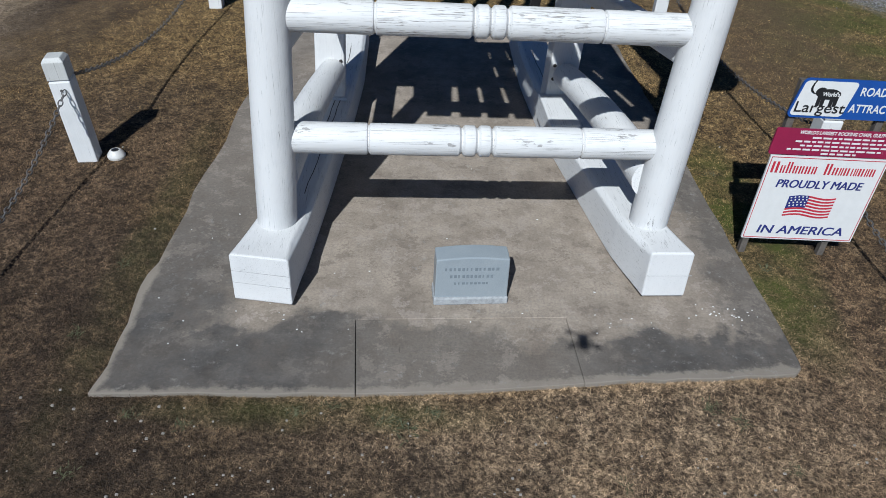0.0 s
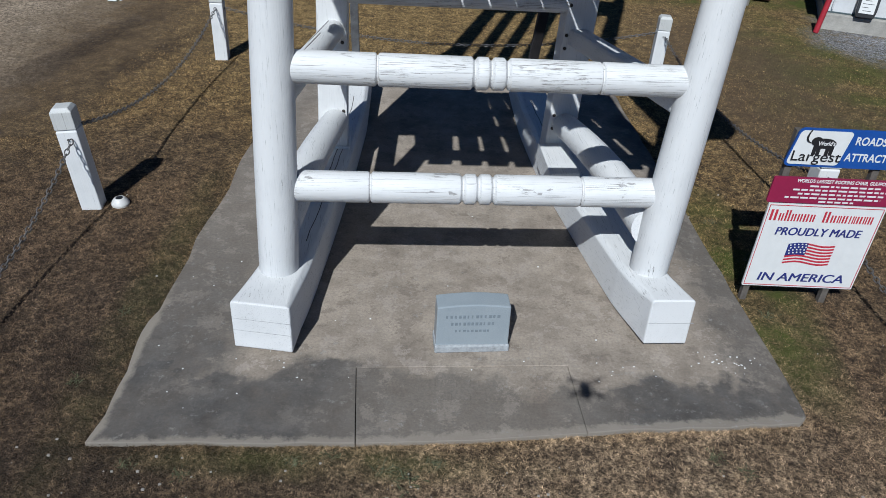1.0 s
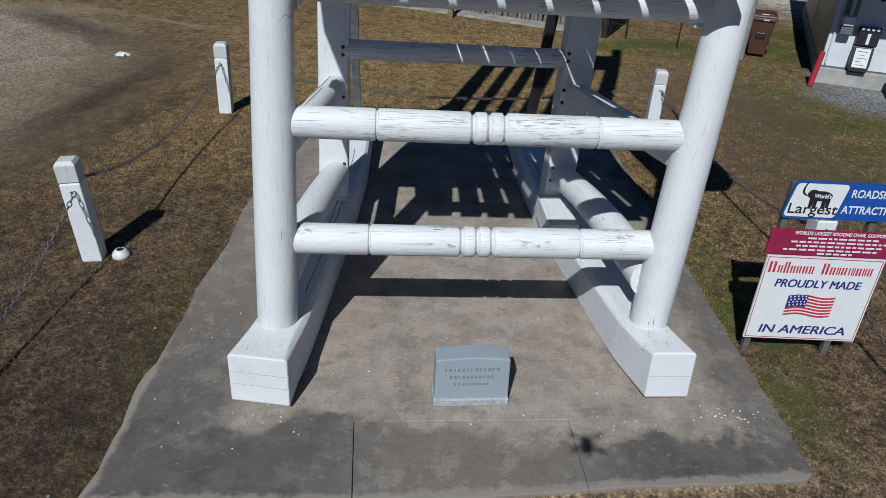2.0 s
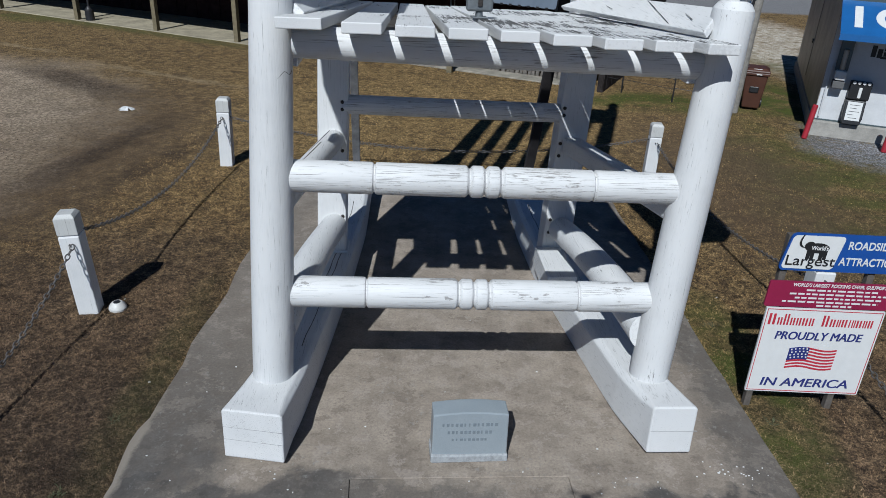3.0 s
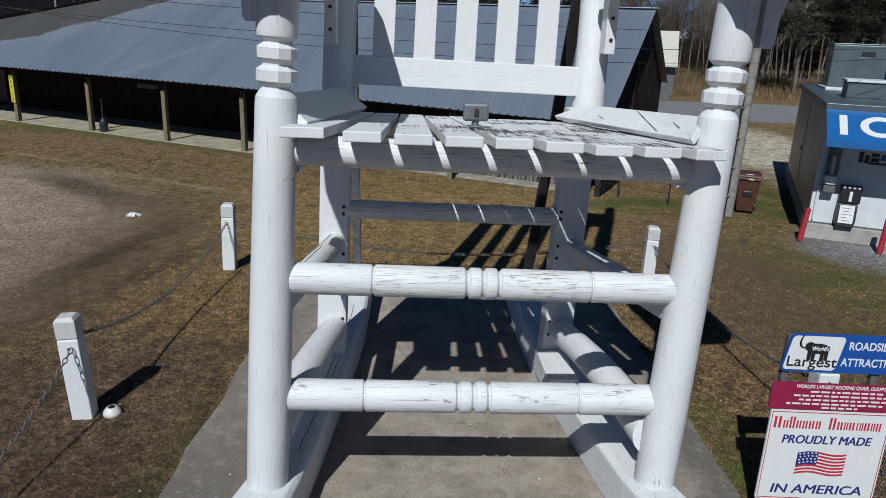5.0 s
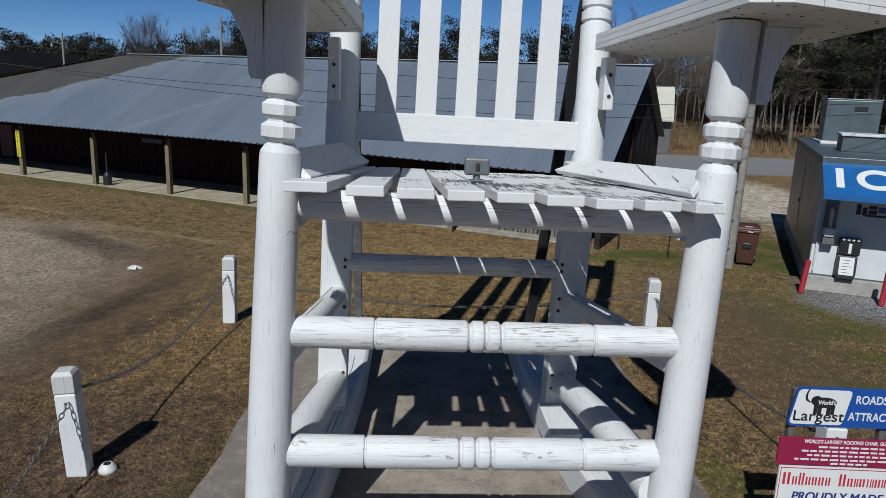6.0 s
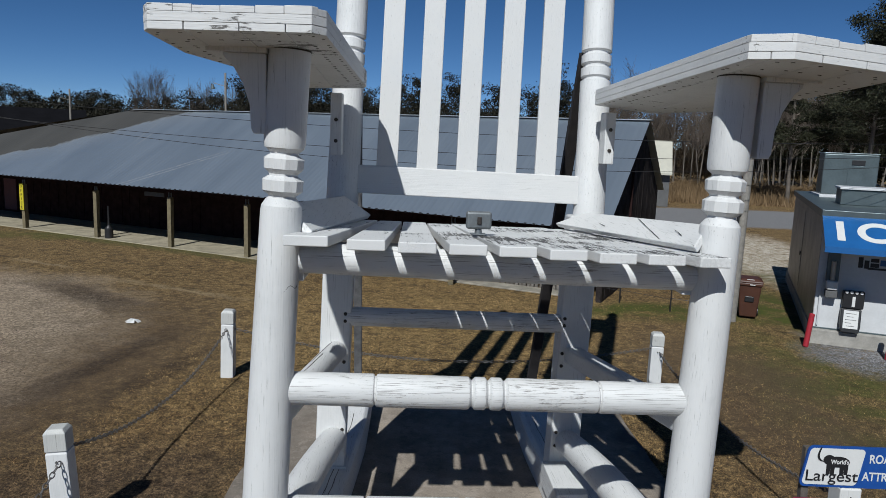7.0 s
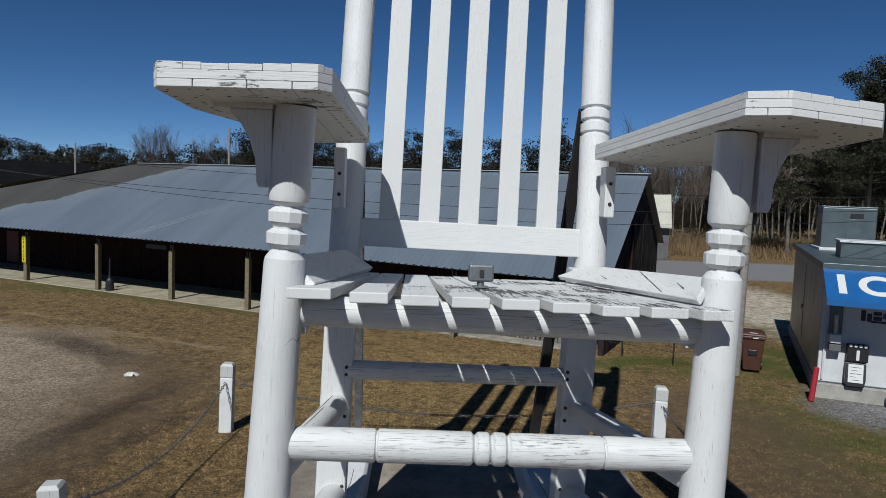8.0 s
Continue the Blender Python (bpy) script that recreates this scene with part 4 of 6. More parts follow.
    # dark disc painted in as the line of shade where post meets arm
    part("contact_shade", bar(bmesh.new(), top, Vector(o), 0.169, seg=32, rings=2, ease=0.001), BOLT, chair, "dark disc standing in for the shade under the arm")
    # cleat that ties the arm to the back post
    x0, x1 = (-1.53, -1.40) if side < 0 else (1.66, 1.78)
    c = box(bmesh.new(), (x0, 3.18, 4.40), (x1, 3.42, 5.10 if side < 0 else 5.0), 0.012)
    cleat = part("cleat", c, WHITE_Z, chair)
    for z in (4.56, 4.80):
        part("bolt", bar(bmesh.new(), ((x0 + x1) / 2, 3.19, z), ((x0 + x1) / 2, 3.165, z), 0.022, seg=10, rings=2, ease=0.004), BOLT, cleat)

# bolts in the back legs
for side, u in ((-1, -1.375), (1, 1.34)):
    for z in (2.38, 2.47, 1.86, 2.02, 0.98, 0.80):
        part("bolt", bar(bmesh.new(), (u + 0.06 * (z / 3.3) * 0.8, 3.41, z), (u + 0.06 * (z / 3.3) * 0.8, 3.385, z), 0.022, seg=10, rings=2, ease=0.004), BOLT, chair)

# struts that prop the back from behind
for side, base, top in ((-1, (-1.33, 6.4, GZ), (-1.29, 4.02, 5.75)), (1, (1.60, 6.75, GZ), (1.58, 4.02, 5.75))):
    half = 0.06 if side < 0 else 0.075
    part("strut", box(bmesh.new(), (-half, -0.06, 0), (half, 0.06, (Vector(top) - Vector(base)).length), 0.008, along(base, top)), GREYSTRUT if side < 0 else DARKWOOD, chair, "greyed timber strut that props the back" if side < 0 else "dark timber strut that props the back")

# steel junction box on the seat
jb = thing("junction_box", "small galvanised steel box standing on the seat slats", "electrical box", CHAIR @ pose(0.022, 1.36, 3.762, 0, 0, 2))
part("body", box(bmesh.new(), (-0.115, -0.05, 0.055), (0.115, 0.05, 0.215), 0.02), GALV, jb)
part("stem", bar(bmesh.new(), (0, 0, 0.0), (0, 0, 0.08), 0.035, 0.03, 12, 2), GALV, jb)
part("foot_plate", box(bmesh.new(), (-0.07, -0.05, 0), (0.07, 0.05, 0.012), 0.003), GALV, jb)
part("latch", box(bmesh.new(), (-0.02, -0.062, 0.10), (0.02, -0.05, 0.17), 0.004), BOLT, jb)

# ---------------------------------------------------------------- memorial stone
stone = thing("memorial_stone", "upright blue-grey granite marker with faint engraving", "stone marker", pose(0.43, 5.13, 0, 0, 0, 4.5))
secs = []
for d in (0.0, 0.21):
    pts = [(-0.35, 0.0), (0.35, 0.0), (0.345, 0.505)] + [(0.345 - 0.69 * i / 10, 0.505 + 0.026 * math.sin(math.pi * i / 10)) for i in range(1, 10)] + [(-0.345, 0.505)]
    secs.append([(x, d + 0.04 * z / 0.66, z) for x, z in pts])
part("tablet", soften(loft(bmesh.new(), secs), 0.012), GRANITE, stone)
part("plinth", box(bmesh.new(), (-0.355, -0.02, 0), (0.355, 0.23, 0.085), 0.012, jitter=0.008), GRANITE_ROUGH, stone, "rough-hewn granite foot")
rnd = random.Random(3)
for z, n, w, h in ((0.40, 13, 0.52, 0.034), (0.32, 11, 0.42, 0.034), (0.24, 9, 0.34, 0.026)):
    x = -w / 2
    for i in range(n):
        L = w / n * rnd.uniform(0.35, 0.8)
        part("engraved_bar", box(bmesh.new(), (x, 0.04 * z / 0.66 - 0.0015, z - h / 2), (x + L, 0.04 * z / 0.66 + 0.01, z + h / 2)), ENGRAVED, stone)
        x += w / n

# faint cast writing in the pad's panel
rnd = random.Random(8)
for y, x0, n, w in ((4.68, 0.0, 4, 0.16), (4.50, -0.30, 9, 0.15)):
    for i in range(n):
        x = x0 + i * w
        part("cast_bar", box(bmesh.new(), (x, y + 0.05 * x - 0.04, -0.006), (x + w * rnd.uniform(0.5, 0.75), y + 0.05 * x + 0.04, 0.003)), CONCRETE, pavement)


# ---------------------------------------------------------------- post and chain fence
def fence_post(x, y, yaw, h=1.32, lean=(0, 0)):
    ob = thing("fence_post", "white-painted square wooden fence post with a grooved cap", "fence post", pose(x, y, GZ, lean[0], lean[1], yaw), "fence posts round the chair")
    a = 0.118
    part("shaft", box(bmesh.new(), (-a, -a, -0.1), (a, a, h - 0.275), 0.014), WHITE_POST, ob)
    part("neck", box(bmesh.new(), (-a + 0.014, -a + 0.014, h - 0.28), (a - 0.014, a - 0.014, h - 0.255)), WHITE_POST, ob)
    secs = [[(sx * s, sy * s, z) for sx, sy in ((-1, -1), (1, -1), (1, 1), (-1, 1))] for s, z in ((a, h - 0.258), (a, h - 0.045), (a * 0.72, h))]
    part("cap", soften(loft(bmesh.new(), secs), 0.008), WHITE_CAP, ob, "weathered cap")
    part("hook", lathe(bmesh.new(), (0, -a, h - 0.37), (0, -a - 0.03, h - 0.37), [(0, 0.009), (0.03, 0.009)], 8), CHAIN, ob)
    return ob


POSTS = {"a": (-4.30, 2.30), "b": (-4.17, 7.66), "c": (-4.01, 13.25), "d": (4.38, 13.75), "e": (4.60, 7.45), "f": (4.95, 2.7)}
for k, (x, y) in POSTS.items():
    fence_post(x, y, {"b": 8, "c": 3, "d": -6}.get(k, 0), 1.04 if k == "d" else 1.32, lean={"b": (0.5, -3.2), "c": (0, 1.0), "d": (0, 0.4)}.get(k, (0, 0)))

link = bmesh.new()
ring = []
for i in range(12):
    a = 2 * math.pi * i / 12
    c = Vector(((0.045 if abs(math.cos(a)) > 0.3 else 0.034) * math.cos(a), 0.024 * math.sin(a), 0))
    n = Vector((math.cos(a), math.sin(a), 0))
    ring.append([link.verts.new(c + n * 0.0075 * math.cos(b) + Vector((0, 0, 0.0075 * math.sin(b)))) for b in (0, math.pi / 2, math.pi, 3 * math.pi / 2)])
for i in range(12):
    for k in range(4):
        link.faces.new((ring[i][k], ring[(i + 1) % 12][k], ring[(i + 1) % 12][(k + 1) % 4], ring[i][(k + 1) % 4]))
LINK = bpy.data.meshes.new("link")
link.to_mesh(LINK)
link.free()
LINK.materials.append(CHAIN)
LINK.polygons.foreach_set("use_smooth", [True] * len(LINK.polygons))


def chain_between(p0, p1, sag):
    ob = thing("chain", "rusty grey steel chain slung between white fence posts", "chain", pose(*p0), "fence chains")
    p0, p1 = Vector(p0), Vector(p1)
    n = int((p1 - p0).length / 0.066)

    def at(t):
        return (p1 - p0) * t - Vector((0, 0, 4 * sag * t * (1 - t)))

    for i in range(n):
        a, b = at(i / n), at((i + 1) / n)
        q = (b - a).to_track_quat("X", "Z").to_matrix().to_4x4()
        share("link", LINK, ob, Matrix.Translation((a + b) / 2) @ q @ pose(0, 0, 0, 45 if i % 2 else -45))


HOOK = 0.90
P = {k: (x, y, HOOK) for k, (x, y) in POSTS.items()}
chain_between((P["b"][0] + 0.01, P["b"][1] - 0.14, 0.90), (P["a"][0], P["a"][1] + 0.13, 0.88), 0.62)
chain_between((P["b"][0], P["b"][1] + 0.12, 0.98), (P["c"][0] + 0.02, P["c"][1] - 0.14, 0.92), 0.40)
chain_between((P["c"][0] + 0.12, P["c"][1], 0.90), (P["d"][0] - 0.12, P["d"][1], 0.66), 0.45)
chain_between((P["d"][0] + 0.03, P["d"][1] - 0.14, 0.62), (P["e"][0], P["e"][1] + 0.13, 0.80), 0.34)
chain_between((P["e"][0], P["e"][1] - 0.13, 0.78), (P["f"][0], P["f"][1] + 0.13, 0.86), 0.52)
# ground lamp by the fence post
gl = thing("ground_lamp", "small round white floodlight set in the lawn", "lamp", pose(-3.86, 7.70, GZ))
part("dome", lathe(bmesh.new(), (0, 0, 0), (0, 0, 0.10), [(0, 0.105), (0.025, 0.108), (0.05, 0.10), (0.075, 0.082), (0.095, 0.062), (0.10, 0.05)], 24), LAMPWHITE, gl, smooth=True)
part("lens", lathe(bmesh.new(), (0.0, -0.005, 0.096), (0.0, -0.005, 0.106), [(0, 0.045), (0.007, 0.043), (0.010, 0.028)], 16), BLACKPLASTIC, gl)

# ---------------------------------------------------------------- roadside signs on two posts
SIGN = pose(3.455, 6.153, 0.080, 0, 0, -0.8) @ Matrix.Scale(0.972, 4)
for x in (-0.01, 0.88):
    sp = thing("sign_post", "dark weathered timber post carrying the roadside signs", "sign post", SIGN @ pose(x, 0.05, 0), "sign posts")
    part("shaft", box(bmesh.new(), (-0.035, -0.02, -0.25), (0.035, 0.05, 1.93), 0.006), SIGNPOST, sp)


def board(name, label, x0, x1, z0, z1, lean, face, r=0.01):
    """A flat sign with rounded corners; its face looks along -y."""
    ob = thing(name, label, "sign", SIGN)
    w, h = x1 - x0, z1 - z0
    out = []
    for cx, cz, a0 in ((x1 - r, z0 + r, -90), (x1 - r, z1 - r, 0), (x0 + r, z1 - r, 90), (x0 + r, z0 + r, 180)):
        for i in range(5):
            a = radians(a0 + 22.5 * i)
            px, pz = cx + r * math.cos(a), cz + r * math.sin(a)
            out.append((px + lean * (pz - z0), pz))
    secs = [[(x, y, z) for x, z in out] for y in (0.0, 0.022)]
    part("panel", loft(bmesh.new(), secs), face, ob)
    return ob


def face_pose(x, z, y=-0.002):
    return pose(x, y, z, 90, 0, 0)


def flat_shape(name, pts, mat, parent, y=-0.004, t=0.003):
    secs = [[(x, yy, z) for x, z in pts] for yy in (y, y + t)]
    return part(name, loft(bmesh.new(), secs), mat, parent)


s1 = board("furniture_sign", "white square sign with red, navy and flag artwork", -0.09, 1.13, 0.09, 1.13, 0.0, VINYLWHITE)
for a, b in (((-0.075, 0.105), (1.115, 0.112)), ((-0.075, 1.108), (1.115, 1.115)), ((-0.075, 0.105), (-0.068, 1.115)), ((1.108, 0.105), (1.115, 1.115))):
    part("border", box(bmesh.new(), (a[0], -0.003, a[1]), (b[0], 0.001, b[1])), INKRED, s1)
x = -0.045
for word in ((0.095, 0.062, 0.068, 0.062, 0.062, 0.068, 0.062), (0.082, 0.068, 0.05, 0.068, 0.036, 0.045, 0.068, 0.05, 0.062)):
    for k, w in enumerate(word):
        tall = 0.130 if k == 0 or (k == 2 and len(word) == 7) else 0.088
        for q0, q1 in ((0.04, 0.30), (0.52, 0.78)) if w > 0.04 else ((0.2, 0.55),):
            part("name_bar", box(bmesh.new(), (x + w * q0, -0.003, 0.93), (x + w * q1, 0.001, 0.93 + tall), 0), INKRED, s1)
        x += w * 1.02
    x += 0.07
for dx, dy in ((-0.003, -0.002), (0.003, -0.0025)):
    lettering("letters", "PROUDLY MADE", 0.135, face_pose(0.52 + dx, 0.80, dy), INKNAVY, s1, 0.002, 0.90, 0.12, 0.0)
    lettering("letters", "IN AMERICA", 0.150, face_pose(0.52 + dx, 0.215, dy), INKNAVY, s1, 0.002, 1.16, 0.12, 0.0)


def wave(x):
    return 0.018 * math.sin((x - 0.28) / 0.5 * 2 * math.pi)


for i in range(7):
    for j in range(8):
        xa, xb = 0.26 + 0.5 * j / 8, 0.26 + 0.5 * (j + 1) / 8
        z = 0.655 - i * 0.0385
        if i < 4 and xb < 0.48:
            continue
        flat_shape("stripe", [(xa, z + wave(xa)), (xb, z + wave(xb)), (xb, z - 0.02 + wave(xb)), (xa, z - 0.02 + wave(xa))], INKRED, s1)
flat_shape("canton", [(0.26, 0.655 + wave(0.26)), (0.36, 0.655 + wave(0.36)), (0.47, 0.655 + wave(0.47)), (0.47, 0.505 + wave(0.47)), (0.36, 0.505 + wave(0.36)), (0.26, 0.505 + wave(0.26))][::-1], INKNAVY, s1)
for i in range(4):
    for j in range(5):
        x, z = 0.285 + j * 0.04 + 0.01 * (i % 2), 0.635 - i * 0.034 + wave(0.285 + j * 0.04)
        flat_shape("star", [(x + 0.010 * math.cos(a), z + 0.010 * math.sin(a)) for a in (0.3, 1.56, 2.8, 4.1, 5.3)], VINYLWHITE, s1, -0.006, 0.002)

s2 = board("chair_sign", "narrow maroon sign with lines of white writing", -0.13, 1.13, 1.145, 1.435, 0.02, SIGNMAROON, 0.02)
lettering("letters", "WORLD'S LARGEST ROCKING CHAIR, GULFPORT, MS", 0.052, face_pose(0.62, 1.40), VINYLWHITE, s2, 0.002, 0.82, 0.15, 0.001)
rnd = random.Random(2)
for z, x0, x1 in ((1.345, 0.26, 0.98), (1.30, 0.10, 1.12), (1.255, 0.16, 1.04), (1.21, 0.04, 1.02), (1.17, 0.40, 0.76)):
    x = x0
    while x < x1:
        L = rnd.uniform(0.03, 0.09)
        part("text_bar", box(bmesh.new(), (x, -0.003, z - 0.009), (min(x + L, x1), 0.001, z + 0.009)), VINYLWHITE, s2)
        x += L + 0.018

s3 = board("attraction_sign", "blue roadside sign with a white emblem panel", -0.09, 1.20, 1.56, 1.965, 0.16, SIGNBLUE, 0.05)
r = 0.04
out = []
for cx, cz, a0 in ((0.40, 1.585 + r, -90), (0.40, 1.945 - r, 0), (-0.035, 1.945 - r, 90), (-0.035, 1.585 + r, 180)):
    for i in range(5):
        a = radians(a0 + 22.5 * i)
        out.append((cx + r * math.cos(a) + 0.16 * (cz + r * math.sin(a) - 1.56), cz + r * math.sin(a)))
flat_shape("emblem_panel", out, VINYLWHITE, s3)


def ell(cx, cz, rx, rz, n=14):
    return [(cx + rx * math.cos(2 * math.pi * i / n), cz + rz * math.sin(2 * math.pi * i / n)) for i in range(n)]


flat_shape("emblem", ell(0.245, 1.815, 0.115, 0.055), INKBLACK, s3, -0.008, 0.003)
flat_shape("emblem", ell(0.165, 1.835, 0.055, 0.048), INKBLACK, s3, -0.009, 0.003)
for i in range(8):
    a0, a1 = i / 8, (i + 1) / 8
    pts = [(0.135 - 0.075 * math.sin(math.pi * 0.75 * a), 1.815 + 0.14 * a * a, 0.016 * (1 - 0.6 * a)) for a in (a0, a1)]
    flat_shape("emblem", [(pts[0][0] - pts[0][2], pts[0][1]), (pts[0][0] + pts[0][2], pts[0][1]), (pts[1][0] + pts[1][2], pts[1][1]), (pts[1][0] - pts[1][2], pts[1][1])], INKBLACK, s3, -0.010, 0.003)
for x in (0.165, 0.205, 0.29, 0.33):
    flat_shape("emblem", [(x - 0.018, 1.69), (x + 0.018, 1.69), (x + 0.02, 1.80), (x - 0.02, 1.80)], INKBLACK, s3, -0.007, 0.003)
lettering("letters", "World's", 0.060, face_pose(0.265, 1.815, -0.010), VINYLWHITE, s3, 0.002, 0.85, 0.0, 0.001)
lettering("letters", "Largest", 0.155, face_pose(0.20, 1.672, -0.010), INKBLACK, s3, 0.002, 1.10)
lettering("letters", "ROADSIDE", 0.118, face_pose(0.765, 1.85), VINYLWHITE, s3, 0.002, 0.80, 0.0, 0.002)
lettering("letters", "ATTRACTION", 0.118, face_pose(0.79, 1.675), VINYLWHITE, s3, 0.002, 0.80, 0.0, 0.002)

# ---------------------------------------------------------------- barn with a metal roof
EX, PY = Vector((0.901, -0.434, 0)), Vector((0.434, 0.901, 0))
BARN = Matrix(((EX.x, PY.x, 0, 5.03), (EX.y, PY.y, 0, 20.70), (0, 0, 1, GZ), (0, 0, 0, 1)))
barn = thing("barn", "long low barn shop with a corrugated metal roof and deep porch", "barn", BARN)
EZ, RZ, RP, OUT = 2.39, 5.58, 4.85, 0.62
# near slope in roof sheets, the ribs running up the slope
slope = (RZ - EZ) / (RP + OUT)


def top_of(s):
    """How far up the slope the sheets run, at s along the eave."""
    return RP if s > -25 else max(0.35, RP - (-25 - s) * 0.37)


width = 0.86
n_sheet = int(39.0 / width)
for i in range(n_sheet):
    a = -38.72 + i * width
    bm = bmesh.new()
    cols = []
    prof = [(x0 + dx, h) for x0 in (0.0, 0.215, 0.43, 0.645) for dx, h in ((0.0, 0.0), (0.035, 0.006), (0.07, 0.006), (0.105, 0.0))] + [(width, 0.0)]
    for x, h in prof:
        tp = top_of(a + x)
        dip = 0.14 * max(0.0, (a + x + 14) / 14)
        cols.append([bm.verts.new((a + x, y, EZ + (y + OUT) * slope + h - dip * (1 - (y + OUT) / (tp + OUT)))) for y in (-OUT, -OUT + (tp + OUT) * 0.33, -OUT + (tp + OUT) * 0.66, tp)])
    for c0, c1 in zip(cols, cols[1:]):
        for k in range(3):
            bm.faces.new((c0[k], c1[k], c1[k + 1], c0[k + 1]))
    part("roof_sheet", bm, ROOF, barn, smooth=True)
# far slope, ridge cap
bm = bmesh.new()
fall = 0.62
bm.faces.new([bm.verts.new(p) for p in ((-25, RP, RZ), (0, RP, RZ), (0, RP + 4.2, RZ - 4.2 * fall), (-39, RP + 4.2, RZ - 4.2 * fall), (-39, 0.35, EZ + 0.7))])
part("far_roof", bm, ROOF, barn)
part("ridge_cap", box(bmesh.new(), (-25, RP - 0.14, RZ + 0.005), (0.05, RP + 0.14, RZ + 0.035), 0.01), RIDGE, barn)
# eave trim, porch floor, walls, gable
part("eave_board", box(bmesh.new(), (-39, -OUT + 0.30, EZ - 0.16), (0, -OUT + 0.34, EZ - 0.05), 0.005), BARNWOOD, barn)
# black boxes stand in for the shaded rib ends along the eave
for i in range(142):
    x = -38.8 + i * 0.273
    dip = 0.14 * max(0.0, (x + 14) / 14)
    part("rib_shade", box(bmesh.new(), (x - 0.04, -OUT - 0.012, EZ - dip - 0.02), (x + 0.04, -OUT + 0.03, EZ - dip + 0.030)), INKBLACK, barn)
part("porch_floor", box(bmesh.new(), (-39, -0.24, -0.2), (-8.6, 3.6, 0.03), 0.015), PORCH, barn, "pale concrete porch floor")
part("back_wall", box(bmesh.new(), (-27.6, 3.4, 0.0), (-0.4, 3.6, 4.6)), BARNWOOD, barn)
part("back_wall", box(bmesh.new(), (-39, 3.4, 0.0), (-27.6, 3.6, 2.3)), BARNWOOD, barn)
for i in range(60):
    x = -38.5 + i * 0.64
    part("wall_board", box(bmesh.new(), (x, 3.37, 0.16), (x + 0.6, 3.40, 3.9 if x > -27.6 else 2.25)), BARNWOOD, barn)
bm = bmesh.new()
f = [(-0.24, 0.1, 0), (-0.24, 8.9, 0), (-0.24, 8.9, RZ - 4.05 * 0.62 - 0.05), (-0.24, RP, RZ - 0.06), (-0.24, 0.1, EZ + (0.1 + OUT) * slope - 0.20)]
loft(bm, [[(x + d, y, z) for x, y, z in f] for d in (0, -0.15)])
part("gable_wall", bm, GABLEWOOD, barn)
rnd = random.Random(31)
for i in range(26):
    y0 = 0.14 + i * 0.335
    y1 = y0 + 0.325
    top = min(EZ + (y + OUT) * slope - 0.26 if y < RP else RZ - 0.12 - (y - RP) * 0.62 for y in (y0, y1))
    foot = rnd.uniform(0.0, 0.08)
    part("gable_board", box(bmesh.new(), (-0.238, y0, foot), (-0.238 + rnd.uniform(0.018, 0.030), y1, top)), GABLEWOOD, barn)
part("gable_siding", box(bmesh.new(), (-0.239, 7.6, 0.0), (-0.16, 8.6, 1.3), 0.01), SHEDWALL, barn, "low grey corrugated panel")
for x in (-26.45, -21.75, -17.5, -13.6, -9.4, -5.1, -0.8):
    part("porch_post", box(bmesh.new(), (-0.085, -0.10, 0.0), (0.085, 0.10, 2.02), 0.01, pose(x, -0.09, 0, 0, 0, 10)), TANWOOD, barn)
    for dx in (-0.07, 0.05):
        part("post_strap", box(bmesh.new(), (x + dx, -0.11, 2.0), (x + dx + 0.025, -0.06, EZ + 0.20), 0.003), GALV, barn)
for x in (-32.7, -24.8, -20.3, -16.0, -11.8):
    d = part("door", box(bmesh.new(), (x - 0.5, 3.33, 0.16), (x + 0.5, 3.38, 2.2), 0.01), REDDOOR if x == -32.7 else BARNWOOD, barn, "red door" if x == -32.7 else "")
part("sign_board", box(bmesh.new(), (-19.3, 0.25, 1.95), (-18.2, 0.28, 2.12), 0.004), SHEDWALL, barn, "small dull sign hung below the eave")
ys = part("office_sign", box(bmesh.new(), (-26.58, -0.23, 0.85), (-26.32, -0.202, 2.05), 0.004), YELLOW, barn, "narrow yellow upright sign")
for i, ch in enumerate("OFFICE"):
    lettering("letters", ch, 0.17, pose(-26.45, -0.234, 1.92 - i * 0.19, 90, 0, 0), INKBLACK, ys, 0.002, 1.0, 0, 0.003)

# ash can on the porch
ac = thing("ash_can", "grey plastic smokers' bin with a tall thin neck", "ash bin", BARN @ pose(-21.22, 0.05, 0.03))
part("base", bar(bmesh.new(), (0, 0, 0), (0, 0, 0.40), 0.175, 0.165, 16, 3), BLACKPLASTIC, ac)
part("shoulder", bar(bmesh.new(), (0, 0, 0.40), (0, 0, 0.56), 0.165, 0.055, 16, 3), BLACKPLASTIC, ac)
part("neck", bar(bmesh.new(), (0, 0, 0.54), (0, 0, 1.35), 0.045, 0.03, 12, 3), BLACKPLASTIC, ac)
# stacked split logs along the barn
rnd = random.Random(21)
part("border_strip", box(bmesh.new(), (-7.6, 0.30, -0.05), (-0.9, 0.95, 0.05), 0.02, jitter=0.02), SANDSTRIP, barn, "pale concrete strip before the stacked logs")
lw = thing("log_row", "row of weathered split logs stacked beside the barn", "firewood", BARN @ pose(-5.4, 1.22, 0))
x = 0.0
while x < 4.4:
    r = rnd.uniform(0.05, 0.09)
    part("log", bar(bmesh.new(), (x, -0.1 + rnd.uniform(-0.06, 0.06), 0.0), (x + rnd.uniform(-0.05, 0.05), -0.02, rnd.uniform(0.35, 0.60)), r, r * 0.9, 8, 2), LOGWOOD, lw)
    x += 2 * r + 0.015

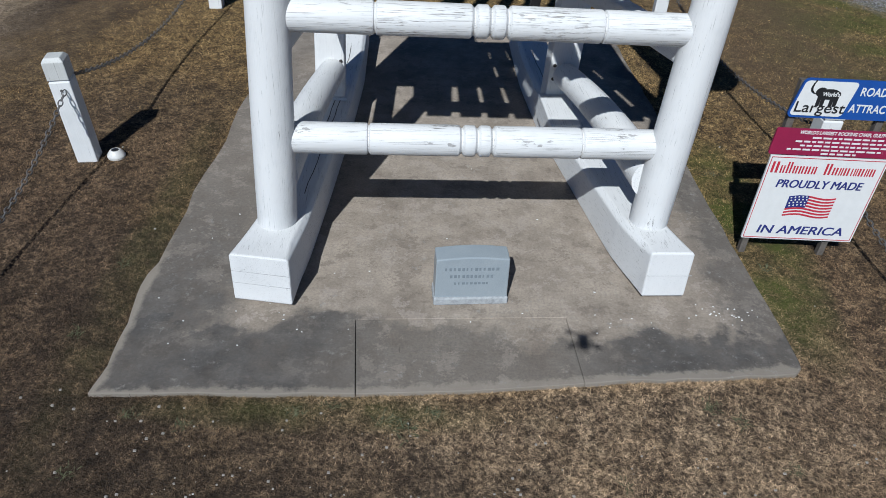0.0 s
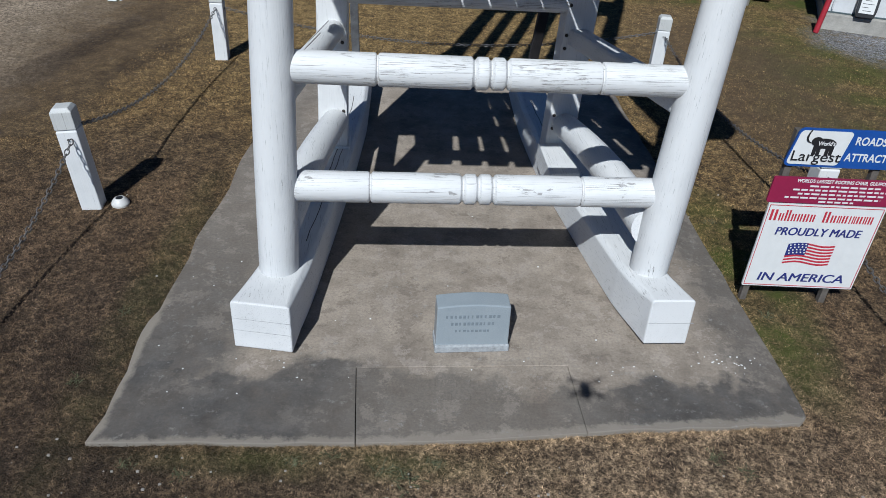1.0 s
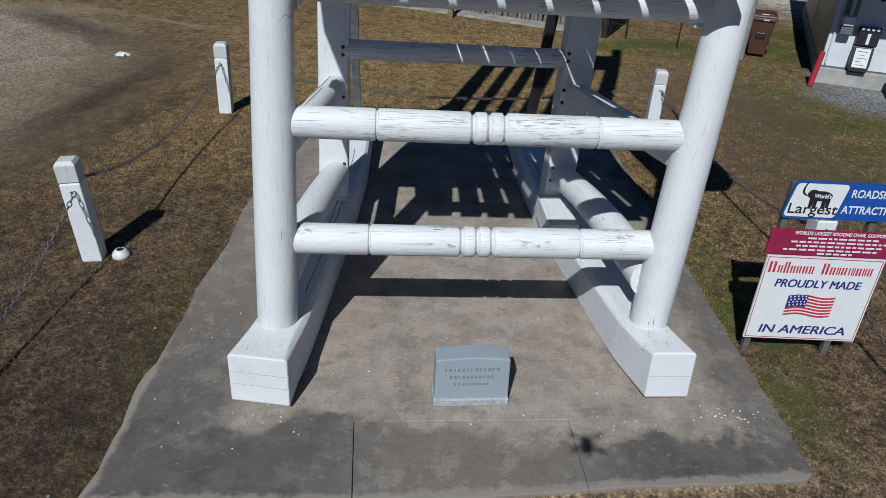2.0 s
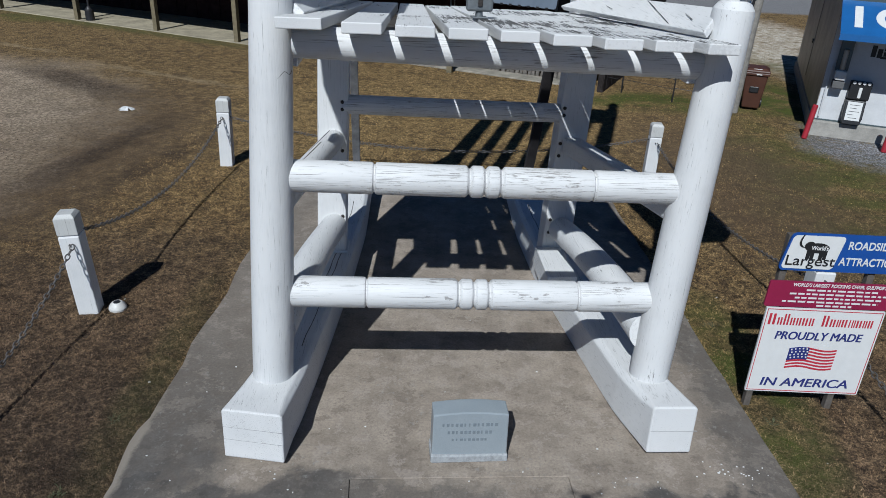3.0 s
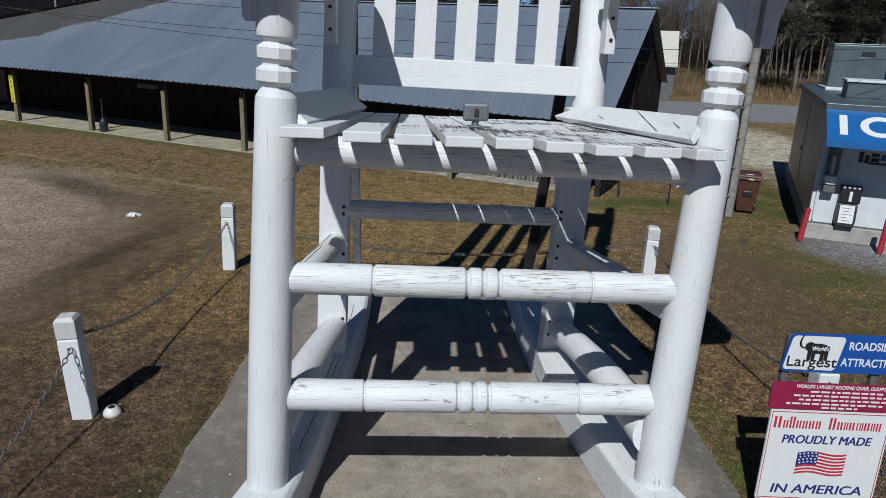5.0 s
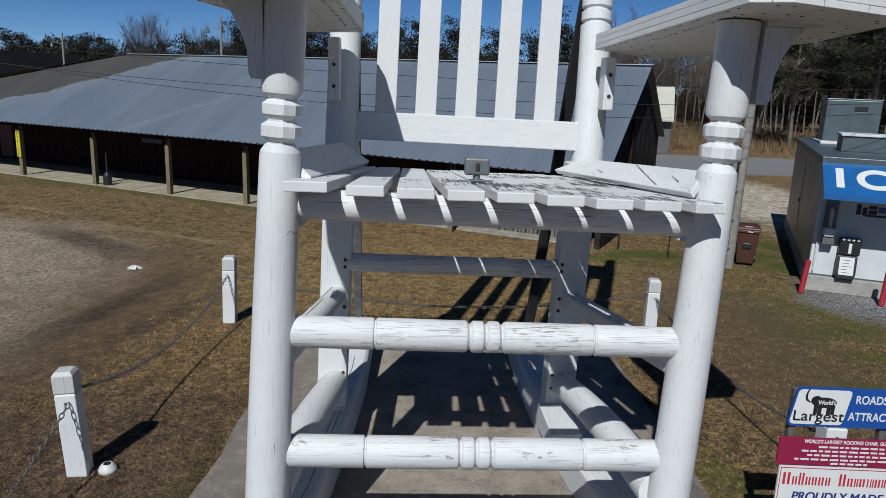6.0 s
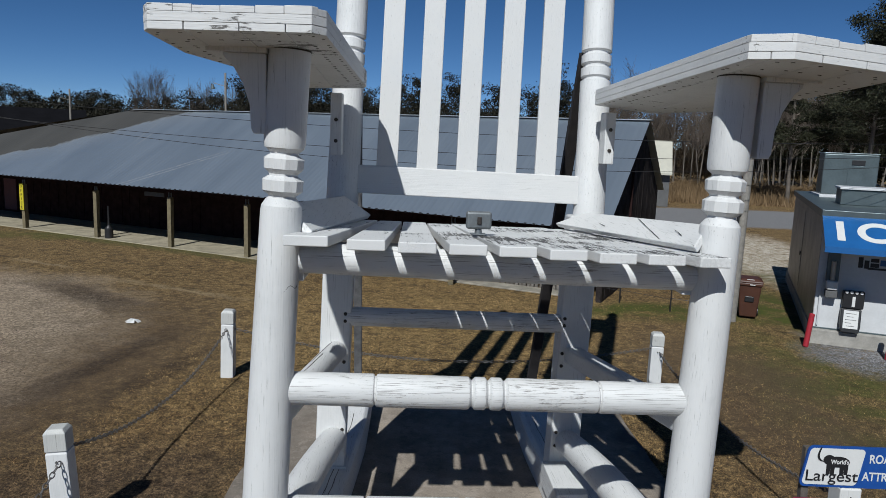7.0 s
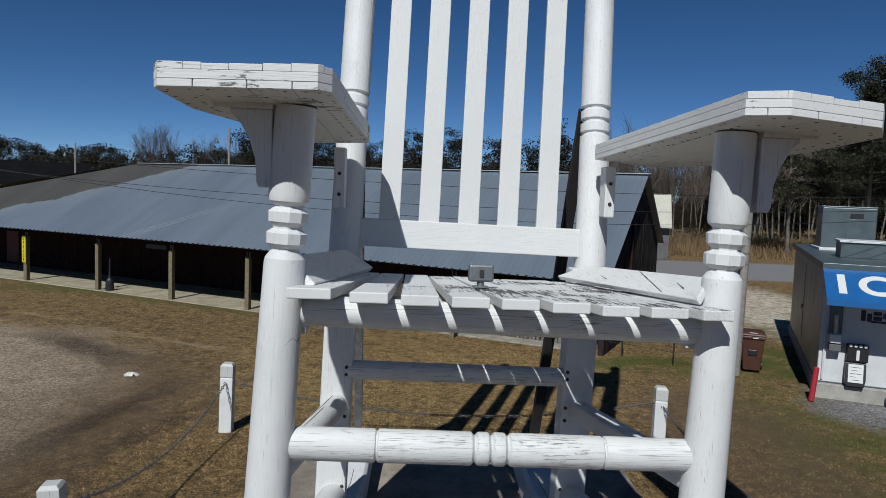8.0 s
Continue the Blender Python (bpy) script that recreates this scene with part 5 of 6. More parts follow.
# low wire fence beside the barn
wf = thing("wire_fence", "low dark wire fence on thin steel posts", "fence")
pts = [(4.7, 21.6), (5.46, 21.0), (6.69, 20.05), (8.05, 19.35)]
for x, y in pts:
    part("post", bar(bmesh.new(), (x, y, GZ), (x, y, 0.95), 0.022, seg=8, rings=2), BLACKPLASTIC, wf)
for (x0, y0), (x1, y1) in zip(pts, pts[1:]):
    for z in (0.35, 0.62, 0.90):
        part("wire", bar(bmesh.new(), (x0, y0, z), (x1, y1, z - 0.03), 0.008, seg=6, rings=2, ease=0.001), BLACKPLASTIC, wf)

# ---------------------------------------------------------------- ice kiosk
KIO = Matrix(((0.926, 0.377, 0, 9.37), (-0.377, 0.926, 0, 17.36), (0, 0, 1, GZ), (0, 0, 0, 1)))
kiosk = thing("ice_kiosk", "white ice vending kiosk with a blue awning", "ice kiosk", KIO)
part("foundation", box(bmesh.new(), (-0.04, -0.16, -0.1), (5.1, 9.2, 0.36), 0.02), PIT, kiosk, "pale concrete base")
part("body", box(bmesh.new(), (0, 0, 0.36), (5.0, 9.05, 3.14), 0.015), KIOSKWHITE, kiosk)
part("side_cladding", box(bmesh.new(), (-0.010, 0.02, 0.40), (-0.001, 9.03, 3.12)), KIOSKSIDE, kiosk, "dull stained metal side wall with the ground's warm reflection in its colour")
part("side_door", box(bmesh.new(), (-0.022, 4.6, 0.62), (-0.010, 7.4, 2.95), 0.004), KIOSKSIDE, kiosk, "flush service door")
part("door_latch", box(bmesh.new(), (-0.05, 4.75, 1.55), (-0.022, 4.95, 1.66), 0.008), BLACKPLASTIC, kiosk)
part("roof_trim", box(bmesh.new(), (-0.07, -0.10, 3.14), (5.06, 9.10, 3.32), 0.01), STEELBOX, kiosk)
part("base_trim", box(bmesh.new(), (-0.015, -0.015, 0.36), (5.02, 9.06, 0.40), 0.003), STEELBOX, kiosk)
prof = [(0.0, 3.18), (-0.12, 3.18), (-1.32, 2.58), (-1.32, 2.44), (-1.28, 2.44), (-1.28, 2.55), (-0.10, 3.12), (0.0, 3.12)]
awn = part("awning", loft(bmesh.new(), [[(x, y, z) for y, z in prof] for x in (-0.06, 4.9)]), AWNING, kiosk, "blue vinyl awning with white letters")
pitch_a = math.degrees(math.atan2(0.60, 1.20))
for ch, x in (("I", 0.29), ("C", 0.98), ("E", 1.72)):
    lettering("letter", ch, 1.12, pose(x, -0.74, 2.873, pitch_a, 0, 0), VINYLWHITE, awn, 0.006, 0.92, 0, 0.035)
part("awning_label", box(bmesh.new(), (0.92, -0.125, 3.10), (1.45, -0.11, 3.155)), VINYLWHITE, awn)
part("text_bar", box(bmesh.new(), (1.30, -0.014, 2.05), (1.52, -0.001, 2.19)), AWNING, kiosk)
for x0, x1, z, h in ((0.84, 0.94, 2.10, 0.26), (0.97, 1.07, 2.06, 0.20), (1.10, 1.27, 2.17, 0.09), (1.10, 1.28, 2.05, 0.10), (1.05, 1.56, 1.965, 0.05)):
    part("text_bar", box(bmesh.new(), (x0, -0.012, z - h / 2), (x1, 0.0, z + h / 2)), INKBLACK, kiosk)
# vending fittings: a water tower with a clear bottle guard, a payment box, an ice chute with its label
part("water_spout", box(bmesh.new(), (0.17, -0.12, 1.58), (0.45, 0.0, 2.32), 0.03), STEELBOX, kiosk, "dull steel water dispenser")
part("spout_column", bar(bmesh.new(), (0.31, -0.15, 1.60), (0.31, -0.15, 2.10), 0.055, seg=14, rings=3), SPOUTSTEEL, kiosk, "bright steel filling tube")
part("spout_guard", box(bmesh.new(), (0.19, -0.30, 1.40), (0.43, -0.02, 1.62), 0.03), VINYLWHITE, kiosk, "pale plastic bottle guard")
part("spout_tray", box(bmesh.new(), (0.18, -0.26, 1.20), (0.44, 0.0, 1.38), 0.02), SHEDWALL, kiosk, "grey drip tray")
part("conduit", bar(bmesh.new(), (0.10, -0.03, 0.45), (0.10, -0.03, 1.75), 0.022, seg=8, rings=3, ease=0.002), KIOSKWHITE, kiosk)
part("coin_box", box(bmesh.new(), (0.58, -0.20, 0.98), (1.04, 0.0, 1.40), 0.02), BLACKPLASTIC, kiosk, "black payment box")
for i in range(4):
    part("button", bar(bmesh.new(), (0.65 + i * 0.105, -0.20, 1.375), (0.65 + i * 0.105, -0.235, 1.375), 0.036, seg=12, rings=2, ease=0.004), VINYLWHITE, kiosk)
part("card_slot", box(bmesh.new(), (0.78, -0.215, 1.02), (0.85, -0.195, 1.27), 0.01), VINYLWHITE, kiosk)
secs = [[(x0, y0, z), (x1, y0, z), (x1, 0.0, z), (x0, 0.0, z)] for x0, x1, y0, z in ((0.60, 0.98, -0.30, 0.40), (0.57, 1.01, -0.28, 0.55), (0.57, 1.01, -0.20, 0.96))]
part("ice_chute", soften(loft(bmesh.new(), secs), 0.015), BLACKPLASTIC, kiosk, "black ice chute")
lab = [[(x, y, z) for x, y, z in ((0.63, -0.285 + d, 0.50), (0.95, -0.285 + d, 0.50), (0.95, -0.213 + d, 0.93), (0.63, -0.213 + d, 0.93))] for d in (-0.012, 0.004)]
part("chute_label", loft(bmesh.new(), lab), VINYLWHITE, kiosk, "white instruction label")
for i, (w0, w1) in enumerate(((0.70, 0.88), (0.67, 0.80), (0.67, 0.91), (0.70, 0.84), (0.68, 0.90))):
    z = 0.56 + i * 0.075
    yq = -0.300 + (z - 0.50) * 0.072 / 0.43
    part("text_bar", box(bmesh.new(), (w0, yq, z - 0.006), (w1, yq + 0.006, z + 0.006)), SHEDWALL, kiosk)

ac1 = thing("air_conditioner", "grey rooftop air-conditioning cabinet", "air conditioner", KIO @ pose(1.28, 6.9, 3.32, 0, 0, 3))
part("cabinet", box(bmesh.new(), (-0.85, -0.7, 0.08), (0.70, 0.25, 1.36), 0.03), STEELBOX, ac1)
part("top_lid", box(bmesh.new(), (-0.87, -0.72, 1.36), (0.72, 0.27, 1.40), 0.015), STEELBOX, ac1)
part("base_rail", box(bmesh.new(), (-0.95, -1.2, 0.0), (0.80, 0.45, 0.08), 0.01), KIOSKWHITE, ac1)
part("name_plate", box(bmesh.new(), (-0.05, -0.715, 1.02), (0.32, -0.70, 1.18), 0.004), BLACKPLASTIC, ac1)
part("access_panel", box(bmesh.new(), (-0.15, -0.712, 0.15), (0.30, -0.70, 1.0), 0.004), STEELBOX, ac1)
ac2 = thing("roof_unit", "low pale steel condenser box on the kiosk roof", "air conditioner", KIO @ pose(1.3, 2.8, 3.32))
part("cabinet", box(bmesh.new(), (-0.72, -0.5, 0.0), (1.4, 0.5, 0.42), 0.02), STEELBOX, ac2)
part("lid", box(bmesh.new(), (-0.76, -0.55, 0.42), (1.45, 0.55, 0.48), 0.01), KIOSKWHITE, ac2)

for p, q in (((8.98, 16.82, GZ), (9.08, 16.86, 0.78)), ((10.42, 15.9, GZ), (10.50, 15.95, 0.84))):
    bo = thing("bollard", "red-painted steel bollard with a flaking cap", "bollard", None, "bollards by the kiosk")
    part("pipe", bar(bmesh.new(), p, q, 0.065, seg=18, rings=3, ease=0.02), REDPAINT, bo, smooth=True)

# wheeled trash cart
cart = thing("trash_cart", "brown plastic wheeled trash cart with a closed lid", "trash cart", pose(8.78, 19.75, GZ, 0, 0, -20))
secs = [[(sx * w, sy * d, z) for sx, sy in ((-1, -1), (1, -1), (1, 1), (-1, 1))] for w, d, z in ((0.22, 0.24, 0.06), (0.26, 0.29, 0.55), (0.29, 0.33, 0.98))]
part("body", soften(loft(bmesh.new(), secs), 0.03), BROWNPLASTIC, cart)
part("rim", box(bmesh.new(), (-0.32, -0.36, 0.96), (0.32, 0.36, 1.04), 0.02), BROWNPLASTIC, cart)
secs = [[(sx * w, sy * d + 0.02, z) for sx, sy in ((-1, -1), (1, -1), (1, 1), (-1, 1))] for w, d, z in ((0.33, 0.38, 1.045), (0.32, 0.37, 1.09), (0.22, 0.28, 1.15))]
part("lid", soften(loft(bmesh.new(), secs), 0.015), BROWNPLASTIC, cart)
part("lid_label", box(bmesh.new(), (-0.10, -0.30, 1.118), (0.10, -0.22, 1.135)), LITTER, cart)
part("front_label", box(bmesh.new(), (-0.02, -0.365, 0.985), (0.12, -0.36, 1.01)), LITTER, cart)
part("grip_recess", box(bmesh.new(), (-0.12, -0.305, 0.50), (0.12, -0.285, 0.66), 0.02), BLACKPLASTIC, cart)
for x in (-0.27, 0.27):
    part("wheel", bar(bmesh.new(), (x - 0.03, 0.27, 0.13), (x + 0.03, 0.27, 0.13), 0.13, seg=16, rings=2), BLACKPLASTIC, cart)

# utility pole by the cart, two lit poles behind the barn
up = thing("utility_pole", "weathered grey wooden utility pole", "utility pole")
part("pole", bar(bmesh.new(), (8.11, 19.2, GZ - 0.3), (8.22, 19.2, 7.1), 0.128, 0.108, 16, 5), POLEWOOD, up, smooth=True)
part("conduit", bar(bmesh.new(), (7.965, 19.12, GZ), (8.01, 19.12, 3.2), 0.035, seg=8, rings=3, ease=0.002), BLACKPLASTIC, up, "dark cable running up the pole")
for z in (0.5, 1.3, 2.1, 2.9):
    part("cable_strap", box(bmesh.new(), (7.93, 19.08, z), (8.07, 19.16, z + 0.05), 0.006), GALV, up)
for x, y, h, ld in ((-44.5, 86.0, 9.0, -1), (-21.8, 72.0, 10.4, -1)):
    lp = thing("light_pole", "pale pole with a small yard light beyond the barn", "light pole", pose(x, y, GZ), "yard light poles")
    part("pole", bar(bmesh.new(), (0, 0, 0), (0, 0, h), 0.14, 0.10, 10, 4), POLEWOOD, lp)
    part("arm", bar(bmesh.new(), (0, 0, h - 1.3), (ld * 1.2, 0, h - 1.0), 0.03, seg=8, rings=2), POLEWOOD, lp)
    part("lamp_head", lathe(bmesh.new(), (ld * 1.25, 0, h - 1.6), (ld * 1.25, 0, h - 1.0), [(0, 0.22), (0.12, 0.2), (0.35, 0.10), (0.5, 0.05)], 12), STEELBOX, lp)

# three overhead cables slung across the yard between two outlying poles
for x, h in ((-24.0, 8.0), (18.5, 8.0)):
    ep = thing("cable_pole", "weathered wooden pole holding the overhead cables", "utility pole", pose(x, 18.0, GZ), "cable poles")
    part("pole", bar(bmesh.new(), (0, 0.14, -0.3), (0, 0.14, h), 0.15, 0.12, 14, 4), POLEWOOD, ep, smooth=True)
for k2, k1, k0 in ((0.0022, -0.014, 4.794), (0.0030, -0.008, 4.299), (0.0046, -0.020, 3.99)):
    cb = thing("overhead_cable", "thin black overhead cable sagging across the yard", "cable", None, "overhead cables")
    xs = [-24.0 + 42.5 * i / 28 for i in range(29)]
    bm = bmesh.new()
    rings = [[(x, 18.0 + 0.0065 * math.cos(a), k0 + k1 * x + k2 * x * x + 0.0065 * math.sin(a)) for a in (0.5, 1.76, 3.01, 4.27, 5.53)] for x in xs]
    loft(bm, rings)
    part("wire", bm, BLACKPLASTIC, cb)

# shed past the barn, and a far building at the other end
shed = thing("shed", "small grey shed with a pale metal roof", "shed", pose(17.75, 59.0, GZ, 0, 0, -12))
part("wall", box(bmesh.new(), (-0.75, -2.0, 0), (0.75, 2.0, 2.9), 0.02), SHEDWALL, shed)
secs = [[(x, y, z) for y, z in ((-2.6, 2.7), (-0.6, 5.25), (2.7, 2.7), (2.7, 2.55), (-0.6, 5.1), (-2.6, 2.55))] for x in (-0.85, 0.85)]
part("roof", loft(bmesh.new(), secs), SHEDROOF, shed, "pale metal roof")
part("gable", loft(bmesh.new(), [[(x, y, z) for y, z in ((-2.0, 2.6), (2.0, 2.6), (-0.5, 4.9))] for x in (-0.7, 0.7)]), SHEDWALL, shed)
fb = thing("far_building", "long dark-roofed building with a pale eave line", "building", pose(-62.0, 92.0, GZ, 0, 0, 30))
part("wall", box(bmesh.new(), (-22, 0, 0), (14, 10, 3.6)), FARWALL, fb)
secs = [[(x, y, z) for y, z in ((-1, 3.7), (5, 7.0), (11, 3.7), (11, 3.5), (5, 6.8), (-1, 3.5))] for x in (-23, 15)]
part("roof", loft(bmesh.new(), secs), FARROOF, fb)
part("fascia", box(bmesh.new(), (-23, -1.1, 3.25), (15, -1.0, 3.7)), VINYLWHITE, fb)

# scrap of paper on the drive
bm = bmesh.new()
rnd = random.Random(6)
g = [[bm.verts.new((0.085 * i - 0.17 + rnd.uniform(-0.03, 0.03), 0.08 * j - 0.16 + rnd.uniform(-0.03, 0.03), 0.012 + (rnd.uniform(0.02, 0.07) if 0 < i < 4 and 0 < j < 4 else rnd.uniform(0, 0.02)))) for i in range(5)] for j in range(5)]
for j in range(4):
    for i in range(4):
        if (i, j) not in ((0, 0), (3, 3), (3, 0)):
            bm.faces.new((g[j][i], g[j][i + 1], g[j + 1][i + 1], g[j + 1][i]))
bmesh.ops.delete(bm, geom=[q for q in bm.verts if not q.link_faces], context="VERTS")
bmesh.ops.solidify(bm, geom=bm.faces[:], thickness=0.008)
lp = part("paper_scrap", bm, LITTER)
lp.matrix_basis = pose(-7.42, 16.9, GZ)
tagged(lp, "crumpled white paper scrap on the gravel", "litter")


# ---------------------------------------------------------------- woods and trees
rng = np.random.default_rng(7)


def leaf_cloud(centres, radii, per, size, flat=0.8):
    """Small triangles in clumps round the centres: returns vertices and faces."""
    n = len(centres)
    idx = np.repeat(np.arange(n), per)
    d = rng.normal(size=(len(idx), 3))
    d /= np.linalg.norm(d, axis=1)[:, None]
    r = rng.random(len(idx)) ** 0.45
    c = centres[idx] + d * (radii[idx] * r)[:, None] * np.array((1, 1, flat))
    a, b = rng.normal(size=(len(idx), 3)), rng.normal(size=(len(idx), 3))
    s = size * (0.5 + rng.random(len(idx)))[:, None]
    a = a / np.linalg.norm(a, axis=1)[:, None] * s
    b = b / np.linalg.norm(b, axis=1)[:, None] * s
    v = np.stack([c - a * 0.5, c + a * 0.5, c + b * 0.8], 1).reshape(-1, 3)
    f = np.arange(len(v)).reshape(-1, 3)
    return v, f


def sticks(p0, p1, r0, r1):
    """Three-sided tapered sticks."""
    p0, p1 = np.asarray(p0), np.asarray(p1)
    n = len(p0)
    ax = p1 - p0
    ax /= np.linalg.norm(ax, axis=1)[:, None] + 1e-9
    s = np.cross(ax, np.tile((0.3, 0.9, 0.2), (n, 1)))
    s /= np.linalg.norm(s, axis=1)[:, None] + 1e-9
    t = np.cross(ax, s)
    v = []
    for k in range(3):
        a = 2 * math.pi * k / 3
        o = s * math.cos(a) + t * math.sin(a)
        v += [p0 + o * np.asarray(r0)[:, None], p1 + o * np.asarray(r1)[:, None]]
    v = np.stack(v, 1).reshape(-1, 3)
    base = np.arange(n)[:, None] * 6
    f = np.concatenate([base + np.array([0, 2, 3, 1]), base + np.array([2, 4, 5, 3]), base + np.array([4, 0, 1, 5])])
    return v, f


def wood_band(name, label, x0, x1, y0, y1, count, h0, h1, material, leaf, per, clumps, r):
    """A far wood: many uneven crowns of small leaf clumps in one object."""
    cs, rs = [], []
    for _ in range(count):
        x, y = rng.uniform(x0, x1), rng.uniform(y0, y1)
        h = rng.uniform(h0, h1)
        for _ in range(clumps):
            q = rng.random()
            z = h * (0.12 + 0.85 * q)
            wd = r * (0.35 + 1.1 * math.sin(math.pi * min(0.98, 0.15 + 0.8 * q)))
            cs.append((x + rng.normal() * wd * 0.8, y + rng.normal() * wd * 0.8, z))
            rs.append(r * rng.uniform(0.35, 0.8))
    v, f = leaf_cloud(np.array(cs), np.array(rs), per, leaf)
    ob = points_mesh(name, v.tolist(), f.tolist(), material)
    return tagged(ob, label, "woods", kind="stuff")


wood_band("far_woods", "dark evergreen wood along the horizon beyond the barn", -100, 0, 112, 145, 250, 6.0, 11.4, LEAF_EVERGREEN, 0.27, 115, 20, 2.1)
wood_band("far_woods", "dark evergreen wood behind the barn roof", -28, 20, 90, 112, 84, 5.0, 15.5, LEAF_EVERGREEN, 0.23, 150, 22, 1.8)
wood_band("far_woods", "dense pine wood behind the kiosk", 40, 80, 84, 106, 62, 12, 18, LEAF_PINE, 0.21, 220, 22, 2.4)
wood_band("far_woods", "dim brown understorey behind the bare trees", 16, 52, 92, 108, 70, 7, 12, LEAF_UNDER, 0.15, 230, 16, 2.2)
wood_band("dry_brush", "tall dead brown grass at the edge of the wood", 8, 90, 72, 84, 700, 0.6, 1.3, LEAF_DRY, 0.09, 90, 3, 0.8)


def bare_sticks(x, y, h, lean=0.0):
    """Trunk, limbs and twigs of a leafless tree."""
    p0, p1, r0, r1 = [(x, y, GZ)], [(x + lean, y, h * 0.55)], [0.0095 * h], [0.005 * h]
    p0.append(p1[0]); p1.append((x + lean * 1.4 + rng.normal() * 0.2, y, h * 0.88)); r0.append(0.005 * h); r1.append(0.012)
    for _ in range(40):
        q = rng.uniform(0.36, 0.82)
        b = np.array((x + lean * q, y, h * q))
        a = rng.uniform(0, 2 * math.pi)
        L = h * rng.uniform(0.16, 0.32) * (1.25 - 0.6 * q)
        e = b + np.array((math.cos(a) * L * 0.42, math.sin(a) * L * 0.42, L * rng.uniform(0.75, 1.0)))
        p0.append(tuple(b)); p1.append(tuple(e)); r0.append(0.0038 * h * (1.2 - q)); r1.append(0.012)
        for _ in range(10):
            s = b + (e - b) * rng.uniform(0.25, 1.0)
            d = rng.normal(size=3) * 0.4 + np.array((math.cos(a) * 0.2, math.sin(a) * 0.2, 0.85))
            p0.append(tuple(s)); p1.append(tuple(s + d * L * 0.38)); r0.append(0.015); r1.append(0.006)
    return sticks(p0, p1, r0, r1)


def bare_tree(x, y, h, lean=0.0, mat=None):
    v, f = bare_sticks(0, 0, h, lean)
    nt = 2 * 6
    ob = thing("bare_tree", "leafless pale-barked tree at the edge of the wood", "tree", pose(x, y, GZ), "bare trees")
    points_mesh("trunk", v[:nt].tolist(), f[[0, 1, len(f) // 3, len(f) // 3 + 1, 2 * len(f) // 3, 2 * len(f) // 3 + 1]].tolist(), mat or BARKPALE, ob)
    keep = f[(f >= nt).all(1)] - nt
    points_mesh("crown", v[nt:].tolist(), keep.tolist(), TWIG, ob)
    return ob


for i in range(80):
    bare_tree(rng.uniform(18, 58), rng.uniform(80, 92), rng.uniform(9, 14), rng.normal() * 0.5)
for x, y, h in ((-47.5, 112, 12.6), (-46.2, 113, 13.6), (-44.8, 112, 13.4), (-43.5, 114, 12.8), (-39, 112, 11.9), (-37.5, 113, 12.2), (-33.5, 112, 12.4), (-31.5, 114, 12.6), (-29.5, 113, 11.6)):
    bare_tree(x, y, h, rng.normal() * 0.4)


def pine(x, y, h, spread):
    ob = thing("pine_tree", "tall pine with a bare trunk and ragged dark crown", "tree", pose(x, y, GZ), "tall pines")
    part("trunk", bar(bmesh.new(), (0, 0, -0.2), (rng.normal() * 0.3, 0, h * 0.97), 0.013 * h, 0.05, 10, 6), BARK, ob, smooth=True)
    p0, p1, cs, rs = [], [], [], []
    for _ in range(58):
        q = rng.uniform(0.36, 1.0)
        a = rng.uniform(0, 2 * math.pi)
        L = spread * (1.2 - q) * rng.uniform(0.5, 1.3) + 0.5
        b = np.array((0, 0, h * q * 0.97))
        e = b + np.array((math.cos(a) * L, math.sin(a) * L, rng.uniform(0.0, 0.35) * L))
        p0.append(tuple(b)); p1.append(tuple(e))
        for s in (0.55, 0.8, 1.0):
            cs.append(b + (e - b) * s + rng.normal(size=3) * 0.25)
            rs.append(rng.uniform(0.5, 1.0) * spread * 0.25)
    v, f = sticks(p0, p1, [0.06] * len(p0), [0.02] * len(p0))
    points_mesh("branch_work", v.tolist(), f.tolist(), BARK, ob)
    v, f = leaf_cloud(np.array(cs), np.array(rs), 190, 0.15, 0.6)
    points_mesh("crown", v.tolist(), f.tolist(), LEAF_PINE, ob)


for x, y, h, s in ((34.3, 58, 16.8, 5.4), (37.0, 57, 17.2, 5.8), (38.5, 64, 16.0, 4.0), (32.0, 66, 15.0, 3.6), (41.5, 60, 17.5, 4.2), (29.5, 72, 14.5, 3.4), (45, 66, 17, 4)):
    pine(x, y, h, s)

# ---------------------------------------------------------------- lawn blades and pebbles near the pad
def inside_pad(x, y):
    return (x > -2.66) & (x < 3.30) & (y > 3.95 + 0.07 * (x + 2.7)) & (y < 12.6)


def value_noise(x, y, scale):
    """Smooth random values from 0 to 1 over the lawn, in patches one over scale metres across."""
    table = np.random.default_rng(90 + int(scale)).random((256, 256))
    fx, fy = np.asarray(x) * scale, np.asarray(y) * scale
    ix, iy = np.floor(fx).astype(int), np.floor(fy).astype(int)
    u, w = fx - ix, fy - iy
    u, w = u * u * (3 - 2 * u), w * w * (3 - 2 * w)
    a, b = table[ix % 256, iy % 256], table[(ix + 1) % 256, iy % 256]
    c, d = table[ix % 256, (iy + 1) % 256], table[(ix + 1) % 256, (iy + 1) % 256]
    return (a * (1 - u) + b * u) * (1 - w) + (c * (1 - u) + d * u) * w


